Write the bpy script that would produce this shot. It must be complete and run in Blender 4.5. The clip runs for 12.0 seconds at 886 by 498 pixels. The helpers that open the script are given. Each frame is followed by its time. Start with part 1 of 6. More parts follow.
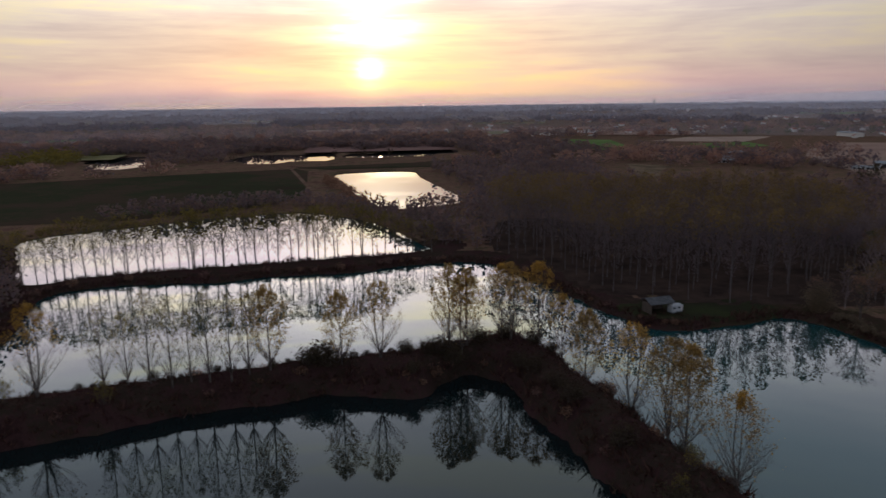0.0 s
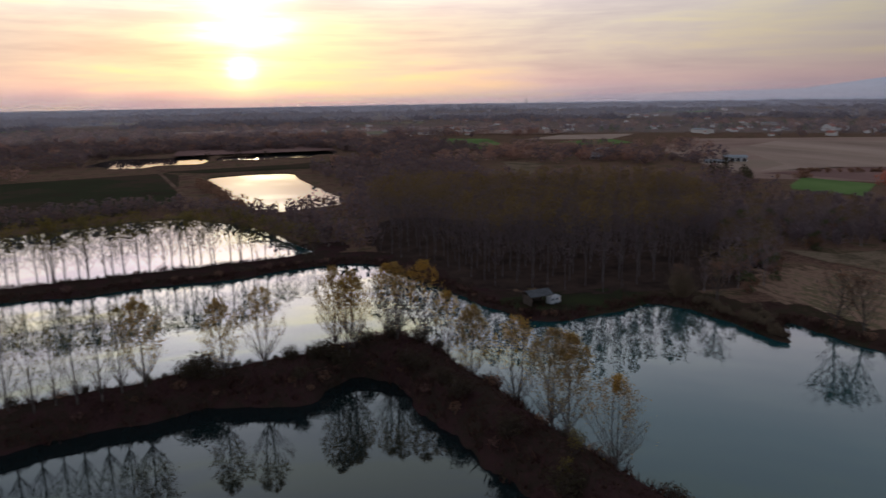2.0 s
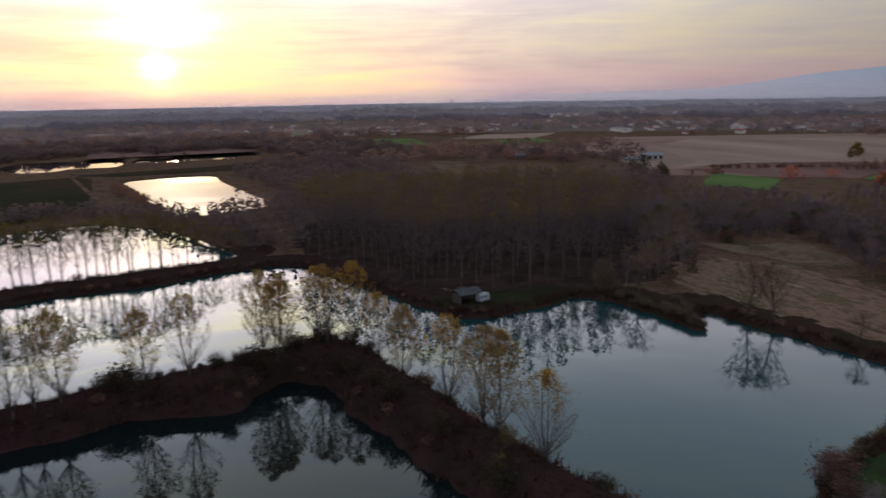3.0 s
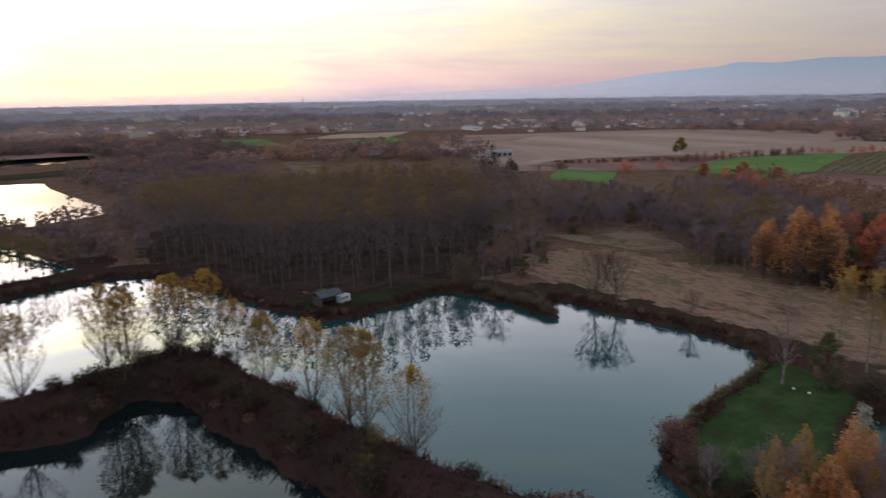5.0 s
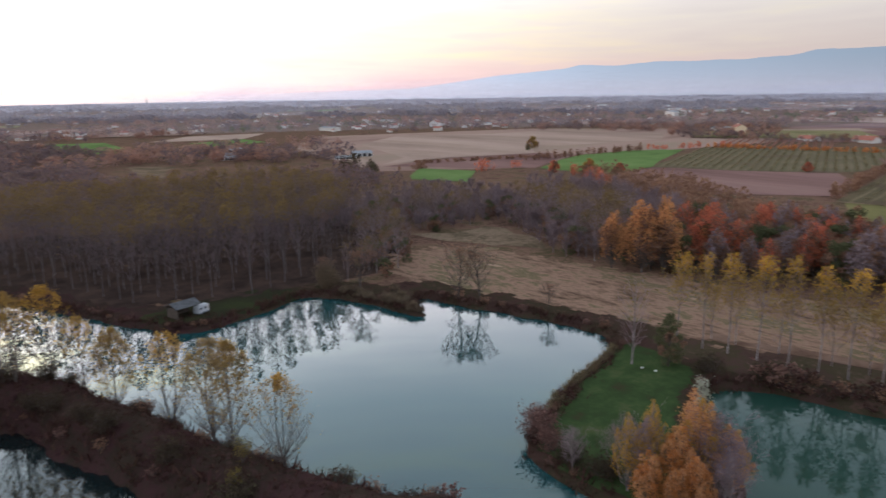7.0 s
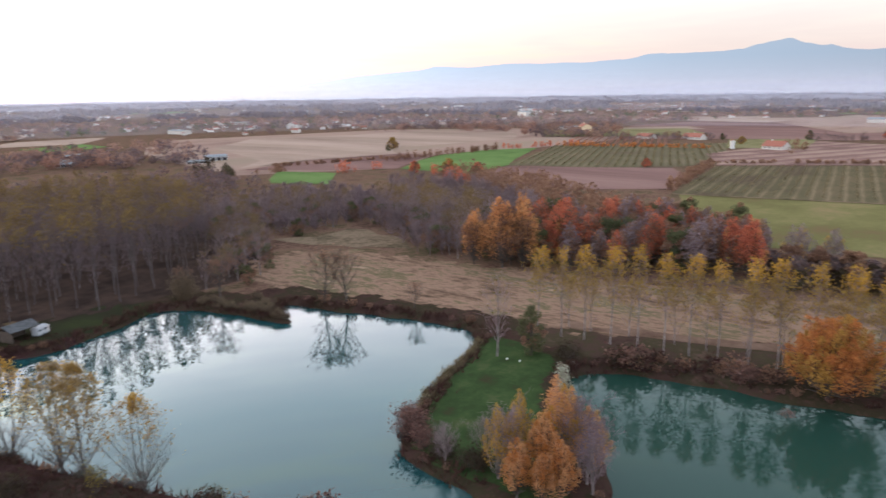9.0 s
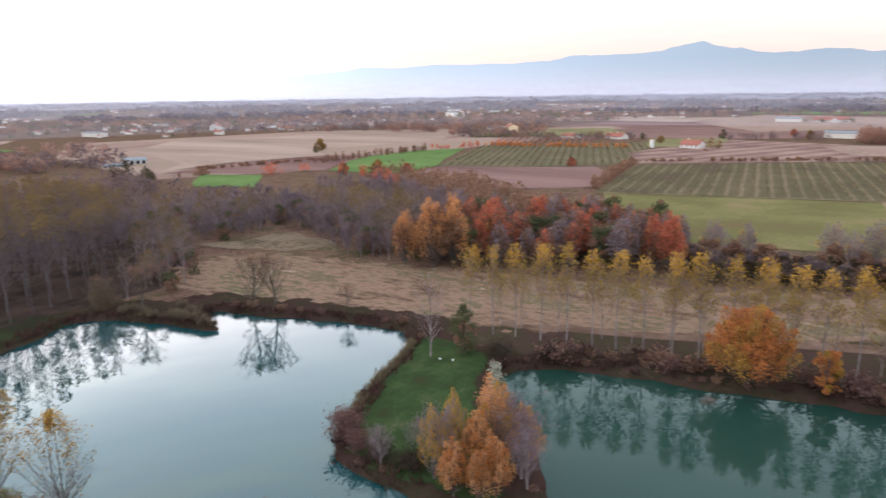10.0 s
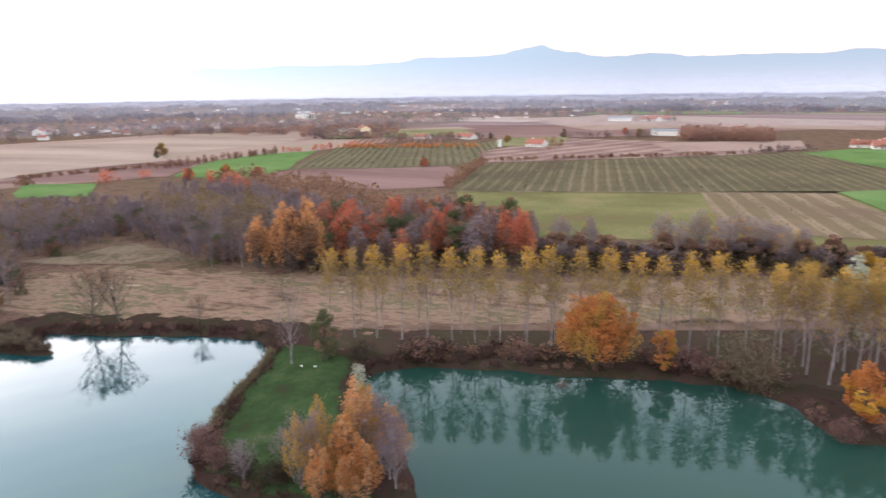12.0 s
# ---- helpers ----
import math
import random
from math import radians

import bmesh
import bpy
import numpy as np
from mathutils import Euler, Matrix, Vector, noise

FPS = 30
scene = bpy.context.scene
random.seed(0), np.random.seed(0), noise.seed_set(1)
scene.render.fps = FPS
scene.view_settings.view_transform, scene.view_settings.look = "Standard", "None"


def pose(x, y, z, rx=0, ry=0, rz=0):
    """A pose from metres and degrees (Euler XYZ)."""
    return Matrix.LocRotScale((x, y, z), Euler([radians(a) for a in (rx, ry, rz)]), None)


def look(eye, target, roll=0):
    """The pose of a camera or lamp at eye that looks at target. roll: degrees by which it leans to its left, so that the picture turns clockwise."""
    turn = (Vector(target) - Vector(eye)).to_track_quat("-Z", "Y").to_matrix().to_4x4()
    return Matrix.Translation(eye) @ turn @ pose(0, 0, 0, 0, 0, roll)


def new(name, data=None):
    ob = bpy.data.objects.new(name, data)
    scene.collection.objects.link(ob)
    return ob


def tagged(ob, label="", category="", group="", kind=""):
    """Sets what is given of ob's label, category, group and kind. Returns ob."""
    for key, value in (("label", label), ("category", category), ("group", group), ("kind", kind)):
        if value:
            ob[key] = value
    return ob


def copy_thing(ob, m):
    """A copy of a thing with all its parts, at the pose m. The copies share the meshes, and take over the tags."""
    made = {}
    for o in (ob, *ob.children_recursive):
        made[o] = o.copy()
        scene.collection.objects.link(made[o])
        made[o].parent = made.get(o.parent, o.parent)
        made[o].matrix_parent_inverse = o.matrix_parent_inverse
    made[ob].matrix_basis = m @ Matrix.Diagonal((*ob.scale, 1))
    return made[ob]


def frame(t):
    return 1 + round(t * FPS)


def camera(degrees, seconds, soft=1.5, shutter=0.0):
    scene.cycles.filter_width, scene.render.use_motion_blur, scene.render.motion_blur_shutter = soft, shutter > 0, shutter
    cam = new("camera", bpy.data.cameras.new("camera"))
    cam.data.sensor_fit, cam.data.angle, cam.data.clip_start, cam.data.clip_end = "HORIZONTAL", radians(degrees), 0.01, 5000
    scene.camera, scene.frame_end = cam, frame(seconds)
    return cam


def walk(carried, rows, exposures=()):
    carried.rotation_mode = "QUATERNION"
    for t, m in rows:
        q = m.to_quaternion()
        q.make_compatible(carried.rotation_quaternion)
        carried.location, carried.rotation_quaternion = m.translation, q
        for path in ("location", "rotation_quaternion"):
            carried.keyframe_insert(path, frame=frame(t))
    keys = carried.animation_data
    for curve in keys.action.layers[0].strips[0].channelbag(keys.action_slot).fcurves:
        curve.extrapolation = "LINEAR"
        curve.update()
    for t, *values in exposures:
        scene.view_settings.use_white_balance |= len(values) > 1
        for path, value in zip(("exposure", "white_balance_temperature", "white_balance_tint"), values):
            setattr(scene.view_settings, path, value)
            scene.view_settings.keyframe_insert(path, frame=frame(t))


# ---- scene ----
cam = camera(65.1, 12.0, soft=1.45, shutter=1.0)
PATH = [  # seconds, tilt, lean, heading; the drone hovers and turns
    (0.0, 77.88, 0.76, -0.24), (0.5, 77.86, 0.80, -2.13), (1.0, 77.83, 0.85, -4.51), (1.5, 77.78, 0.88, -7.23),
    (2.0, 77.75, 0.91, -10.10), (2.5, 77.71, 0.93, -13.08), (3.0, 77.65, 0.96, -16.13), (5.0, 77.40, 0.95, -28.01),
    (5.5, 77.36, 0.93, -30.90), (6.0, 77.34, 0.89, -33.74), (6.5, 77.31, 0.86, -36.59), (7.0, 77.27, 0.85, -39.47),
    (9.0, 77.20, 0.84, -50.88), (9.5, 77.20, 0.84, -53.82), (10.0, 77.18, 0.82, -56.72), (10.5, 77.17, 0.80, -59.64),
    (11.0, 77.15, 0.79, -62.62), (11.5, 77.14, 0.79, -65.71), (12.0, 77.13, 0.82, -68.72)]
walk(cam, [(t, pose(0, 0, 40, rx, ry, rz)) for t, rx, ry, rz in PATH],
     exposures=[(0, -2.05, 6200, 21), (1.5, -2.00, 6200, 21), (3, -1.77, 6200, 21), (5, -1.18, 6250, 19), (7, -0.60, 6250, 18), (9, -0.06, 6350, 18),
                (10.5, 0.20, 6400, 18), (12, 0.35, 6400, 18)])

# ---- sky and sun ----
SUN_AZ, SUN_EL = radians(-5.6), radians(3.2)
SUN_DIR = (math.sin(SUN_AZ) * math.cos(SUN_EL), math.cos(SUN_AZ) * math.cos(SUN_EL), math.sin(SUN_EL))



def bearing(az, el):
    """The way towards a bearing and a height above the horizon, in degrees."""
    a, e = radians(az), radians(el)
    return math.sin(a) * math.cos(e), math.cos(a) * math.cos(e), math.sin(e)


GLOW_DIR, LOW_DIR, HIGH_DIR = bearing(-5.4, 7.2), bearing(-5.6, 2.4), bearing(-10.0, 18.5)


class Net:
    """Short hand for building a node tree."""

    def __init__(self, tree):
        self.tree = tree
        tree.nodes.clear()

    def node(self, kind, inputs=None, operation=None, blend=None):
        n = self.tree.nodes.new(kind)
        if operation:
            n.operation = operation
        if blend:
            n.data_type, n.blend_type = "RGBA", blend
        for key, value in (inputs or {}).items():
            if isinstance(value, bpy.types.NodeSocket):
                self.tree.links.new(value, n.inputs[key])
            else:
                n.inputs[key].default_value = value
        return n

    def math(self, op, a, b=0.0, clamp=False):
        n = self.node("ShaderNodeMath", {0: a, 1: b}, op)
        n.use_clamp = clamp
        return n.outputs[0]

    def ramp(self, fac, stops, interpolation="LINEAR"):
        n = self.node("ShaderNodeValToRGB", {0: fac})
        n.color_ramp.interpolation = interpolation
        els = n.color_ramp.elements
        while len(els) < len(stops):
            els.new(0.5)
        for el, (pos, col) in zip(els, stops):
            el.position, el.color = pos, (*col, 1) if len(col) == 3 else col
        return n.outputs[0]

    def mix(self, fac, a, b, blend="MIX"):
        n = self.node("ShaderNodeMix", blend=blend)
        for sock, value in ((n.inputs[0], fac), (n.inputs[6], a), (n.inputs[7], b)):
            if isinstance(value, bpy.types.NodeSocket):
                self.tree.links.new(value, sock)
            else:
                sock.default_value = value if isinstance(value, (int, float)) else (*value[:3], 1)
        return n.outputs[2]

    def noise(self, vector, scale, detail=4.0, rough=0.55):
        return self.node("ShaderNodeTexNoise", {"Vector": vector, "Scale": scale, "Detail": detail, "Roughness": rough}).outputs["Fac"]


world = bpy.data.worlds.new("evening_sky")
scene.world = world
world.use_nodes = True
w = Net(world.node_tree)
ray = w.node("ShaderNodeTexCoord").outputs["Generated"]
up = w.node("ShaderNodeSeparateXYZ", {0: ray}).outputs[2]
rise = w.math("MAXIMUM", up, 0.0)
# clear sky seen through a thin veil of cloud, brightest and warmest about the sun
base = w.ramp(rise, [(0.0, (1.14, 0.94, 0.98)), (0.02, (1.28, 1.00, 0.96)), (0.05, (1.27, 1.15, 1.01)), (0.10, (1.40, 1.34, 1.20)),
                     (0.155, (1.80, 1.76, 1.66)), (0.205, (3.66, 3.44, 3.40)), (0.28, (3.80, 3.82, 3.84)), (0.42, (2.58, 3.26, 3.42)), (0.60, (1.90, 2.25, 2.40)), (1.0, (1.20, 1.34, 1.46))])
dots = [w.math("MAXIMUM", w.node("ShaderNodeVectorMath", {0: ray, 1: d}, operation="DOT_PRODUCT").outputs["Value"], 0.0) for d in (SUN_DIR, GLOW_DIR, LOW_DIR, HIGH_DIR)]
broad = w.math("MULTIPLY", w.math("POWER", dots[0], 4.0), w.ramp(rise, [(0.12, (0.72,) * 3), (0.19, (1.0,) * 3), (0.24, (1.0,) * 3), (0.30, (0.80,) * 3), (0.42, (0.20,) * 3), (0.60, (0.10,) * 3)]))
warm = w.math("POWER", dots[1], 170.0)
high = w.math("POWER", dots[3], 110.0)
bar = w.ramp(rise, [(0.050, (1.0,) * 3), (0.060, (0.25,) * 3), (0.068, (0.40,) * 3), (0.080, (1.0,) * 3)])
glow = w.math("MULTIPLY", w.math("POWER", dots[1], 720.0), bar)
low = w.math("POWER", dots[2], 3200.0)
disc = w.math("MULTIPLY", w.math("POWER", dots[2], 9000.0), w.ramp(rise, [(0.020, (0.9,) * 3), (0.026, (0.15,) * 3), (0.033, (1.0,) * 3)]))
# long flat streaks of cloud
flat = w.node("ShaderNodeMapping", {"Vector": ray, "Rotation": (0.05, -0.10, 0.0), "Scale": (1.0, 1.0, 5.5)}).outputs[0]
drift = w.node("ShaderNodeTexNoise", {"Vector": flat, "Scale": 2.2, "Detail": 7.0, "Roughness": 0.56, "Distortion": 0.5}).outputs["Fac"]
wisp = w.node("ShaderNodeMapping", {"Vector": ray, "Rotation": (0.0, 0.16, 0.0), "Scale": (1.0, 1.0, 13.0)}).outputs[0]
fine = w.node("ShaderNodeTexNoise", {"Vector": wisp, "Scale": 6.0, "Detail": 6.0, "Roughness": 0.6, "Distortion": 0.3}).outputs["Fac"]
veil = w.math("ADD", w.math("MULTIPLY", drift, 0.66), w.math("MULTIPLY", fine, 0.34))
cloud = w.ramp(veil, [(0.38, (1.30, 1.27, 0.84)), (0.47, (1.03, 1.03, 0.99)), (0.53, (0.90, 0.88, 0.93)), (0.61, (0.72, 0.71, 0.81))])
cloud = w.mix(w.math("ADD", 0.22, w.math("MULTIPLY", broad, 1.1), True), (1.0, 1.0, 1.0), cloud)
holes = w.ramp(veil, [(0.41, (1.5, 1.5, 1.5)), (0.49, (1.0, 1.0, 1.0)), (0.58, (0.22, 0.22, 0.22))])
level = [w.math("ADD", c, w.math("MULTIPLY", broad, k)) for c, k in ((0.78, 2.46), (0.78, 2.28), (0.80, 1.98))]
sky = w.mix(1.0, base, cloud, "MULTIPLY")
sky = w.mix(1.0, sky, w.node("ShaderNodeCombineXYZ", {0: level[0], 1: level[1], 2: level[2]}).outputs[0], "MULTIPLY")
gold = w.math("MULTIPLY", w.math("POWER", dots[0], 18.0), w.ramp(rise, [(0.0, (0.3,) * 3), (0.03, (1.0,) * 3), (0.09, (1.0,) * 3), (0.15, (0.1,) * 3)]))
sky = w.mix(gold, sky, w.mix(1.0, sky, (1.0, 0.97, 0.78), "MULTIPLY"))
for tone, amount, veiled in (((0.9, 0.70, 0.0), warm, True), ((2.4, 2.4, 2.35), high, False), ((13.0, 12.0, 7.5), glow, True), ((2.6, 2.2, 0.1), low, True), ((12.0, 10.5, 5.0), disc, True)):
    light = w.node("ShaderNodeVectorMath", {0: tone, "Scale": amount}, operation="SCALE").outputs[0]
    sky = w.mix(1.0, sky, w.mix(1.0, light, holes, "MULTIPLY") if veiled else light, "ADD")
clear = w.node("ShaderNodeTexSky")
clear.sky_type, clear.sun_disc, clear.sun_elevation, clear.sun_rotation = "NISHITA", False, radians(4), SUN_AZ
clear.air_density, clear.dust_density = 1.2, 2.0
both = w.node("ShaderNodeAddShader", {0: w.node("ShaderNodeBackground", {0: sky, 1: 0.95}).outputs[0],
                                      1: w.node("ShaderNodeBackground", {0: clear.outputs[0], 1: 0.05}).outputs[0]})
w.node("ShaderNodeOutputWorld", {0: both.outputs[0]})

sun = new("sun", bpy.data.lights.new("sun", "SUN"))
sun.data.energy, sun.data.angle, sun.data.color = 0.5, radians(3), (1.0, 0.66, 0.38)
sun.matrix_world = look((0, 0, 0), tuple(-c for c in SUN_DIR))

# ---- materials ----
def surface(name, colours, scale=0.15, fine=2.5, rough=0.9, bump=0.3, patches=None, stretch=None, turn=0.0, strength=0.5):
    """Mottled matt surface: broad patches and fine grain in world metres; stretch makes stripes along one way."""
    m = bpy.data.materials.new(name)
    m.use_nodes = True
    n = Net(m.node_tree)
    at = n.node("ShaderNodeNewGeometry").outputs["Position"]
    if stretch:
        at = n.node("ShaderNodeMapping", {"Vector": at, "Rotation": (0, 0, turn), "Scale": stretch}).outputs[0]
    big = n.noise(at, scale, 5.0, 0.6)
    small = n.noise(at, fine, 6.0, 0.7)
    both = n.math("ADD", n.math("MULTIPLY", big, 1.0 - 0.5 * strength), n.math("MULTIPLY", small, 0.5 * strength))
    span = [0.36 + 0.28 * i / max(1, len(colours) - 1) for i in range(len(colours))]
    colour = n.ramp(both, list(zip(span, colours)))
    height = n.node("ShaderNodeBump", {"Strength": bump, "Distance": 0.3, "Height": small}).outputs[0]
    b = n.node("ShaderNodeBsdfPrincipled", {"Base Color": colour, "Roughness": rough, "Normal": height, "Specular IOR Level": 0.0})
    n.node("ShaderNodeOutputMaterial", {0: b.outputs[0]})
    return m


def foliage(name, colours, lets=0.35, spread=0.5):
    """Leaves: colour varies from leaf to leaf and from tree to tree; some light comes through."""
    m = bpy.data.materials.new(name)
    m.use_nodes = True
    n = Net(m.node_tree)
    leaf = n.node("ShaderNodeNewGeometry").outputs["Random Per Island"]
    tree = n.node("ShaderNodeObjectInfo").outputs["Random"]
    at = n.math("ADD", n.math("MULTIPLY", leaf, spread), n.math("MULTIPLY", tree, 1.0 - spread))
    colour = n.ramp(at, [(i / max(1, len(colours) - 1), c) for i, c in enumerate(colours)])
    d = n.node("ShaderNodeBsdfPrincipled", {"Base Color": colour, "Roughness": 0.8, "Specular IOR Level": 0.05})
    t = n.node("ShaderNodeBsdfTranslucent", {"Color": colour})
    n.node("ShaderNodeOutputMaterial", {0: n.node("ShaderNodeMixShader", {0: lets, 1: d.outputs[0], 2: t.outputs[0]}).outputs[0]})
    return m


def plain(name, colour, rough=0.6, metal=0.0, vary=0.25, scale=1.5):
    """Painted, plastered or sheet surface with light wear."""
    m = bpy.data.materials.new(name)
    m.use_nodes = True
    n = Net(m.node_tree)
    at = n.node("ShaderNodeTexCoord").outputs["Object"]
    wear = n.noise(at, scale, 6.0, 0.65)
    dark = tuple(c * (1 - vary) for c in colour)
    b = n.node("ShaderNodeBsdfPrincipled", {"Base Color": n.ramp(wear, [(0.35, dark), (0.62, colour)]), "Roughness": rough, "Metallic": metal, "Specular IOR Level": 0.5 if rough < 0.3 else 0.15})
    n.node("ShaderNodeOutputMaterial", {0: b.outputs[0]})
    return m


def lake_water(name, deep, ripple=0.0045, gloss=1.0):
    m = bpy.data.materials.new(name)
    m.use_nodes = True
    n = Net(m.node_tree)
    at = n.node("ShaderNodeNewGeometry").outputs["Position"]
    swell = n.noise(at, 0.9, 3.0, 0.5)
    wind = n.noise(at, 0.03, 3.0, 0.5)
    cloudy = n.mix(n.noise(at, 0.02, 3.0), tuple(c * 0.85 for c in deep), tuple(c * 1.15 for c in deep))
    height = n.node("ShaderNodeBump", {"Strength": ripple, "Distance": 0.25, "Height": swell}).outputs[0]
    rough = n.ramp(wind, [(0.45, (0.0,) * 3), (0.7, (0.035,) * 3)])
    b = n.node("ShaderNodeBsdfPrincipled", {"Base Color": cloudy, "Roughness": rough, "IOR": 1.333, "Specular IOR Level": gloss, "Normal": height})
    n.node("ShaderNodeOutputMaterial", {0: b.outputs[0]})
    return m



def striped(name, grass, straw, spacing, along, wide=0.3):
    """Mown ground in strips: pale straw lines at even spacing along one way, with breaks and patches."""
    m = bpy.data.materials.new(name)
    m.use_nodes = True
    n = Net(m.node_tree)
    at = n.node("ShaderNodeNewGeometry").outputs["Position"]
    turned = n.node("ShaderNodeMapping", {"Vector": at, "Rotation": (0, 0, -along)}).outputs[0]
    across = n.node("ShaderNodeSeparateXYZ", {0: turned}).outputs[1]
    saw = n.math("FRACT", n.math("DIVIDE", n.math("ADD", across, n.math("MULTIPLY", n.noise(at, 0.05, 2.0), 1.6)), spacing))
    patch = n.noise(at, 0.03, 4.0, 0.6)
    grain = n.noise(at, 0.7, 5.0, 0.7)
    band = n.ramp(saw, [(0.0, (1.0,) * 3), (wide, (0.75,) * 3), (wide + 0.12, (0.0,) * 3), (0.9, (0.0,) * 3), (1.0, (1.0,) * 3)])
    amount = n.math("MULTIPLY", band, n.ramp(n.math("ADD", n.math("MULTIPLY", patch, 0.6), n.math("MULTIPLY", grain, 0.4)), [(0.40, (0.1,) * 3), (0.58, (1.0,) * 3)]))
    ground = n.ramp(n.math("ADD", n.math("MULTIPLY", patch, 0.6), n.math("MULTIPLY", grain, 0.4)), [(0.38, grass[0]), (0.5, grass[1]), (0.62, grass[2])])
    b = n.node("ShaderNodeBsdfPrincipled", {"Base Color": n.mix(amount, ground, straw), "Roughness": 0.95, "Specular IOR Level": 0.0})
    n.node("ShaderNodeOutputMaterial", {0: b.outputs[0]})
    return m


M_GROUND = surface("rough_grass", [(0.042, 0.026, 0.020), (0.085, 0.050, 0.037), (0.140, 0.083, 0.060), (0.060, 0.052, 0.028), (0.115, 0.068, 0.048)], 0.09, 0.9, strength=0.9)
M_DIKE = surface("dry_bank_grass", [(0.020, 0.011, 0.011), (0.043, 0.022, 0.022), (0.026, 0.021, 0.015), (0.064, 0.034, 0.032)], 0.16, 1.9, strength=0.8)
M_BANK = surface("brown_pond_bank", [(0.022, 0.013, 0.011), (0.046, 0.026, 0.022), (0.029, 0.026, 0.015), (0.066, 0.038, 0.031)], 0.15, 1.7, strength=0.8)
M_TURF = surface("faded_turf", [(0.024, 0.018, 0.014), (0.025, 0.026, 0.015), (0.030, 0.035, 0.016)], 0.10, 1.5)
M_LAWN = surface("lawn_grass", [(0.034, 0.030, 0.017), (0.026, 0.042, 0.017), (0.034, 0.055, 0.021), (0.052, 0.062, 0.028)], 0.22, 1.8)
M_GREEN = surface("winter_wheat", [(0.072, 0.108, 0.038), (0.094, 0.146, 0.050), (0.122, 0.165, 0.066)], 0.03, 0.6)
M_DULLGREEN = surface("meadow_grass", [(0.100, 0.085, 0.048), (0.135, 0.125, 0.060), (0.175, 0.150, 0.085), (0.125, 0.135, 0.058)], 0.035, 0.5)
# meadow grass in a darker copy, the shade put into its colours
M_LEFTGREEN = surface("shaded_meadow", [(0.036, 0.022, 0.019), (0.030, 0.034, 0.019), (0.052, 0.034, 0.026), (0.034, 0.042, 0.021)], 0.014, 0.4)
M_TAN = surface("dry_meadow", [(0.050, 0.034, 0.024), (0.110, 0.070, 0.048), (0.21, 0.132, 0.095), (0.082, 0.072, 0.038), (0.29, 0.190, 0.142)], 0.09, 0.55, stretch=(1.0, 0.38, 1.0), turn=-0.25, strength=1.0)
M_PLAIN = surface("hazed_distant_plain", [(0.105, 0.092, 0.108), (0.150, 0.125, 0.138), (0.135, 0.115, 0.122)], 0.004, 0.03)
M_GROUND_DRY = surface("dry_clearing_grass", [(0.055, 0.045, 0.028), (0.095, 0.070, 0.046), (0.17, 0.120, 0.085), (0.075, 0.070, 0.036)], 0.08, 0.7, strength=0.9)
M_STUBBLE = surface("maize_stubble", [(0.19, 0.135, 0.108), (0.26, 0.188, 0.152), (0.31, 0.232, 0.188)], 0.02, 0.4, stretch=(1.0, 0.2, 1.0), turn=0.5)
M_PLOUGH = surface("ploughed_soil", [(0.108, 0.062, 0.056), (0.158, 0.094, 0.084), (0.200, 0.124, 0.108)], 0.02, 0.5, stretch=(1.0, 0.15, 1.0), turn=0.9)
M_PINKSOIL = surface("dry_soil", [(0.17, 0.110, 0.090), (0.25, 0.170, 0.140), (0.21, 0.160, 0.120)], 0.015, 0.4, stretch=(0.3, 1.0, 1.0), turn=-0.4)
M_TRACK = surface("earth_track", [(0.07, 0.042, 0.030), (0.12, 0.075, 0.055), (0.16, 0.105, 0.080)], 0.2, 2.0)
M_WATER = lake_water("pond_water", (0.006, 0.040, 0.043))
M_WATER_GREEN = lake_water("green_pond_water", (0.012, 0.037, 0.028), gloss=0.19)
# same pond water with shade put into a darker body colour
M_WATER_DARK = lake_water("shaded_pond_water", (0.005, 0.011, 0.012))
M_BARK = surface("poplar_bark", [(0.048, 0.040, 0.037), (0.080, 0.068, 0.062), (0.12, 0.104, 0.095)], 0.8, 6.0)
M_PALEBARK = surface("pale_poplar_bark", [(0.120, 0.100, 0.100), (0.195, 0.165, 0.162), (0.28, 0.245, 0.235)], 0.8, 6.0)
M_DULLBARK = surface("dull_poplar_bark", [(0.066, 0.057, 0.060), (0.110, 0.096, 0.098), (0.165, 0.147, 0.144)], 0.8, 6.0)
M_TWIG = foliage("bare_twigs", [(0.054, 0.041, 0.038), (0.084, 0.066, 0.059), (0.115, 0.092, 0.084)], 0.0)
M_GREYTWIG = foliage("grey_twigs", [(0.21, 0.155, 0.174), (0.265, 0.200, 0.218), (0.31, 0.232, 0.242)], 0.35)
M_DULLTWIG = foliage("dull_mauve_twigs", [(0.125, 0.094, 0.104), (0.165, 0.126, 0.138), (0.205, 0.155, 0.164)], 0.35)
M_YELLOW = foliage("yellow_leaves", [(0.20, 0.125, 0.034), (0.33, 0.190, 0.040), (0.43, 0.250, 0.050), (0.22, 0.150, 0.056)], 0.5)
M_TUFT = foliage("yellow_top_leaves", [(0.31, 0.190, 0.040), (0.45, 0.265, 0.050), (0.57, 0.345, 0.078)], 0.4)
M_GOLD = foliage("golden_leaves", [(0.40, 0.215, 0.034), (0.56, 0.305, 0.048), (0.64, 0.385, 0.080)], 0.4)
M_OLIVE = foliage("olive_leaves", [(0.10, 0.085, 0.026), (0.16, 0.125, 0.030), (0.21, 0.145, 0.038)], 0.4)
M_ORANGE = foliage("orange_leaves", [(0.29, 0.106, 0.038), (0.42, 0.155, 0.050), (0.53, 0.22, 0.072), (0.36, 0.165, 0.070)], 0.45, 0.7)
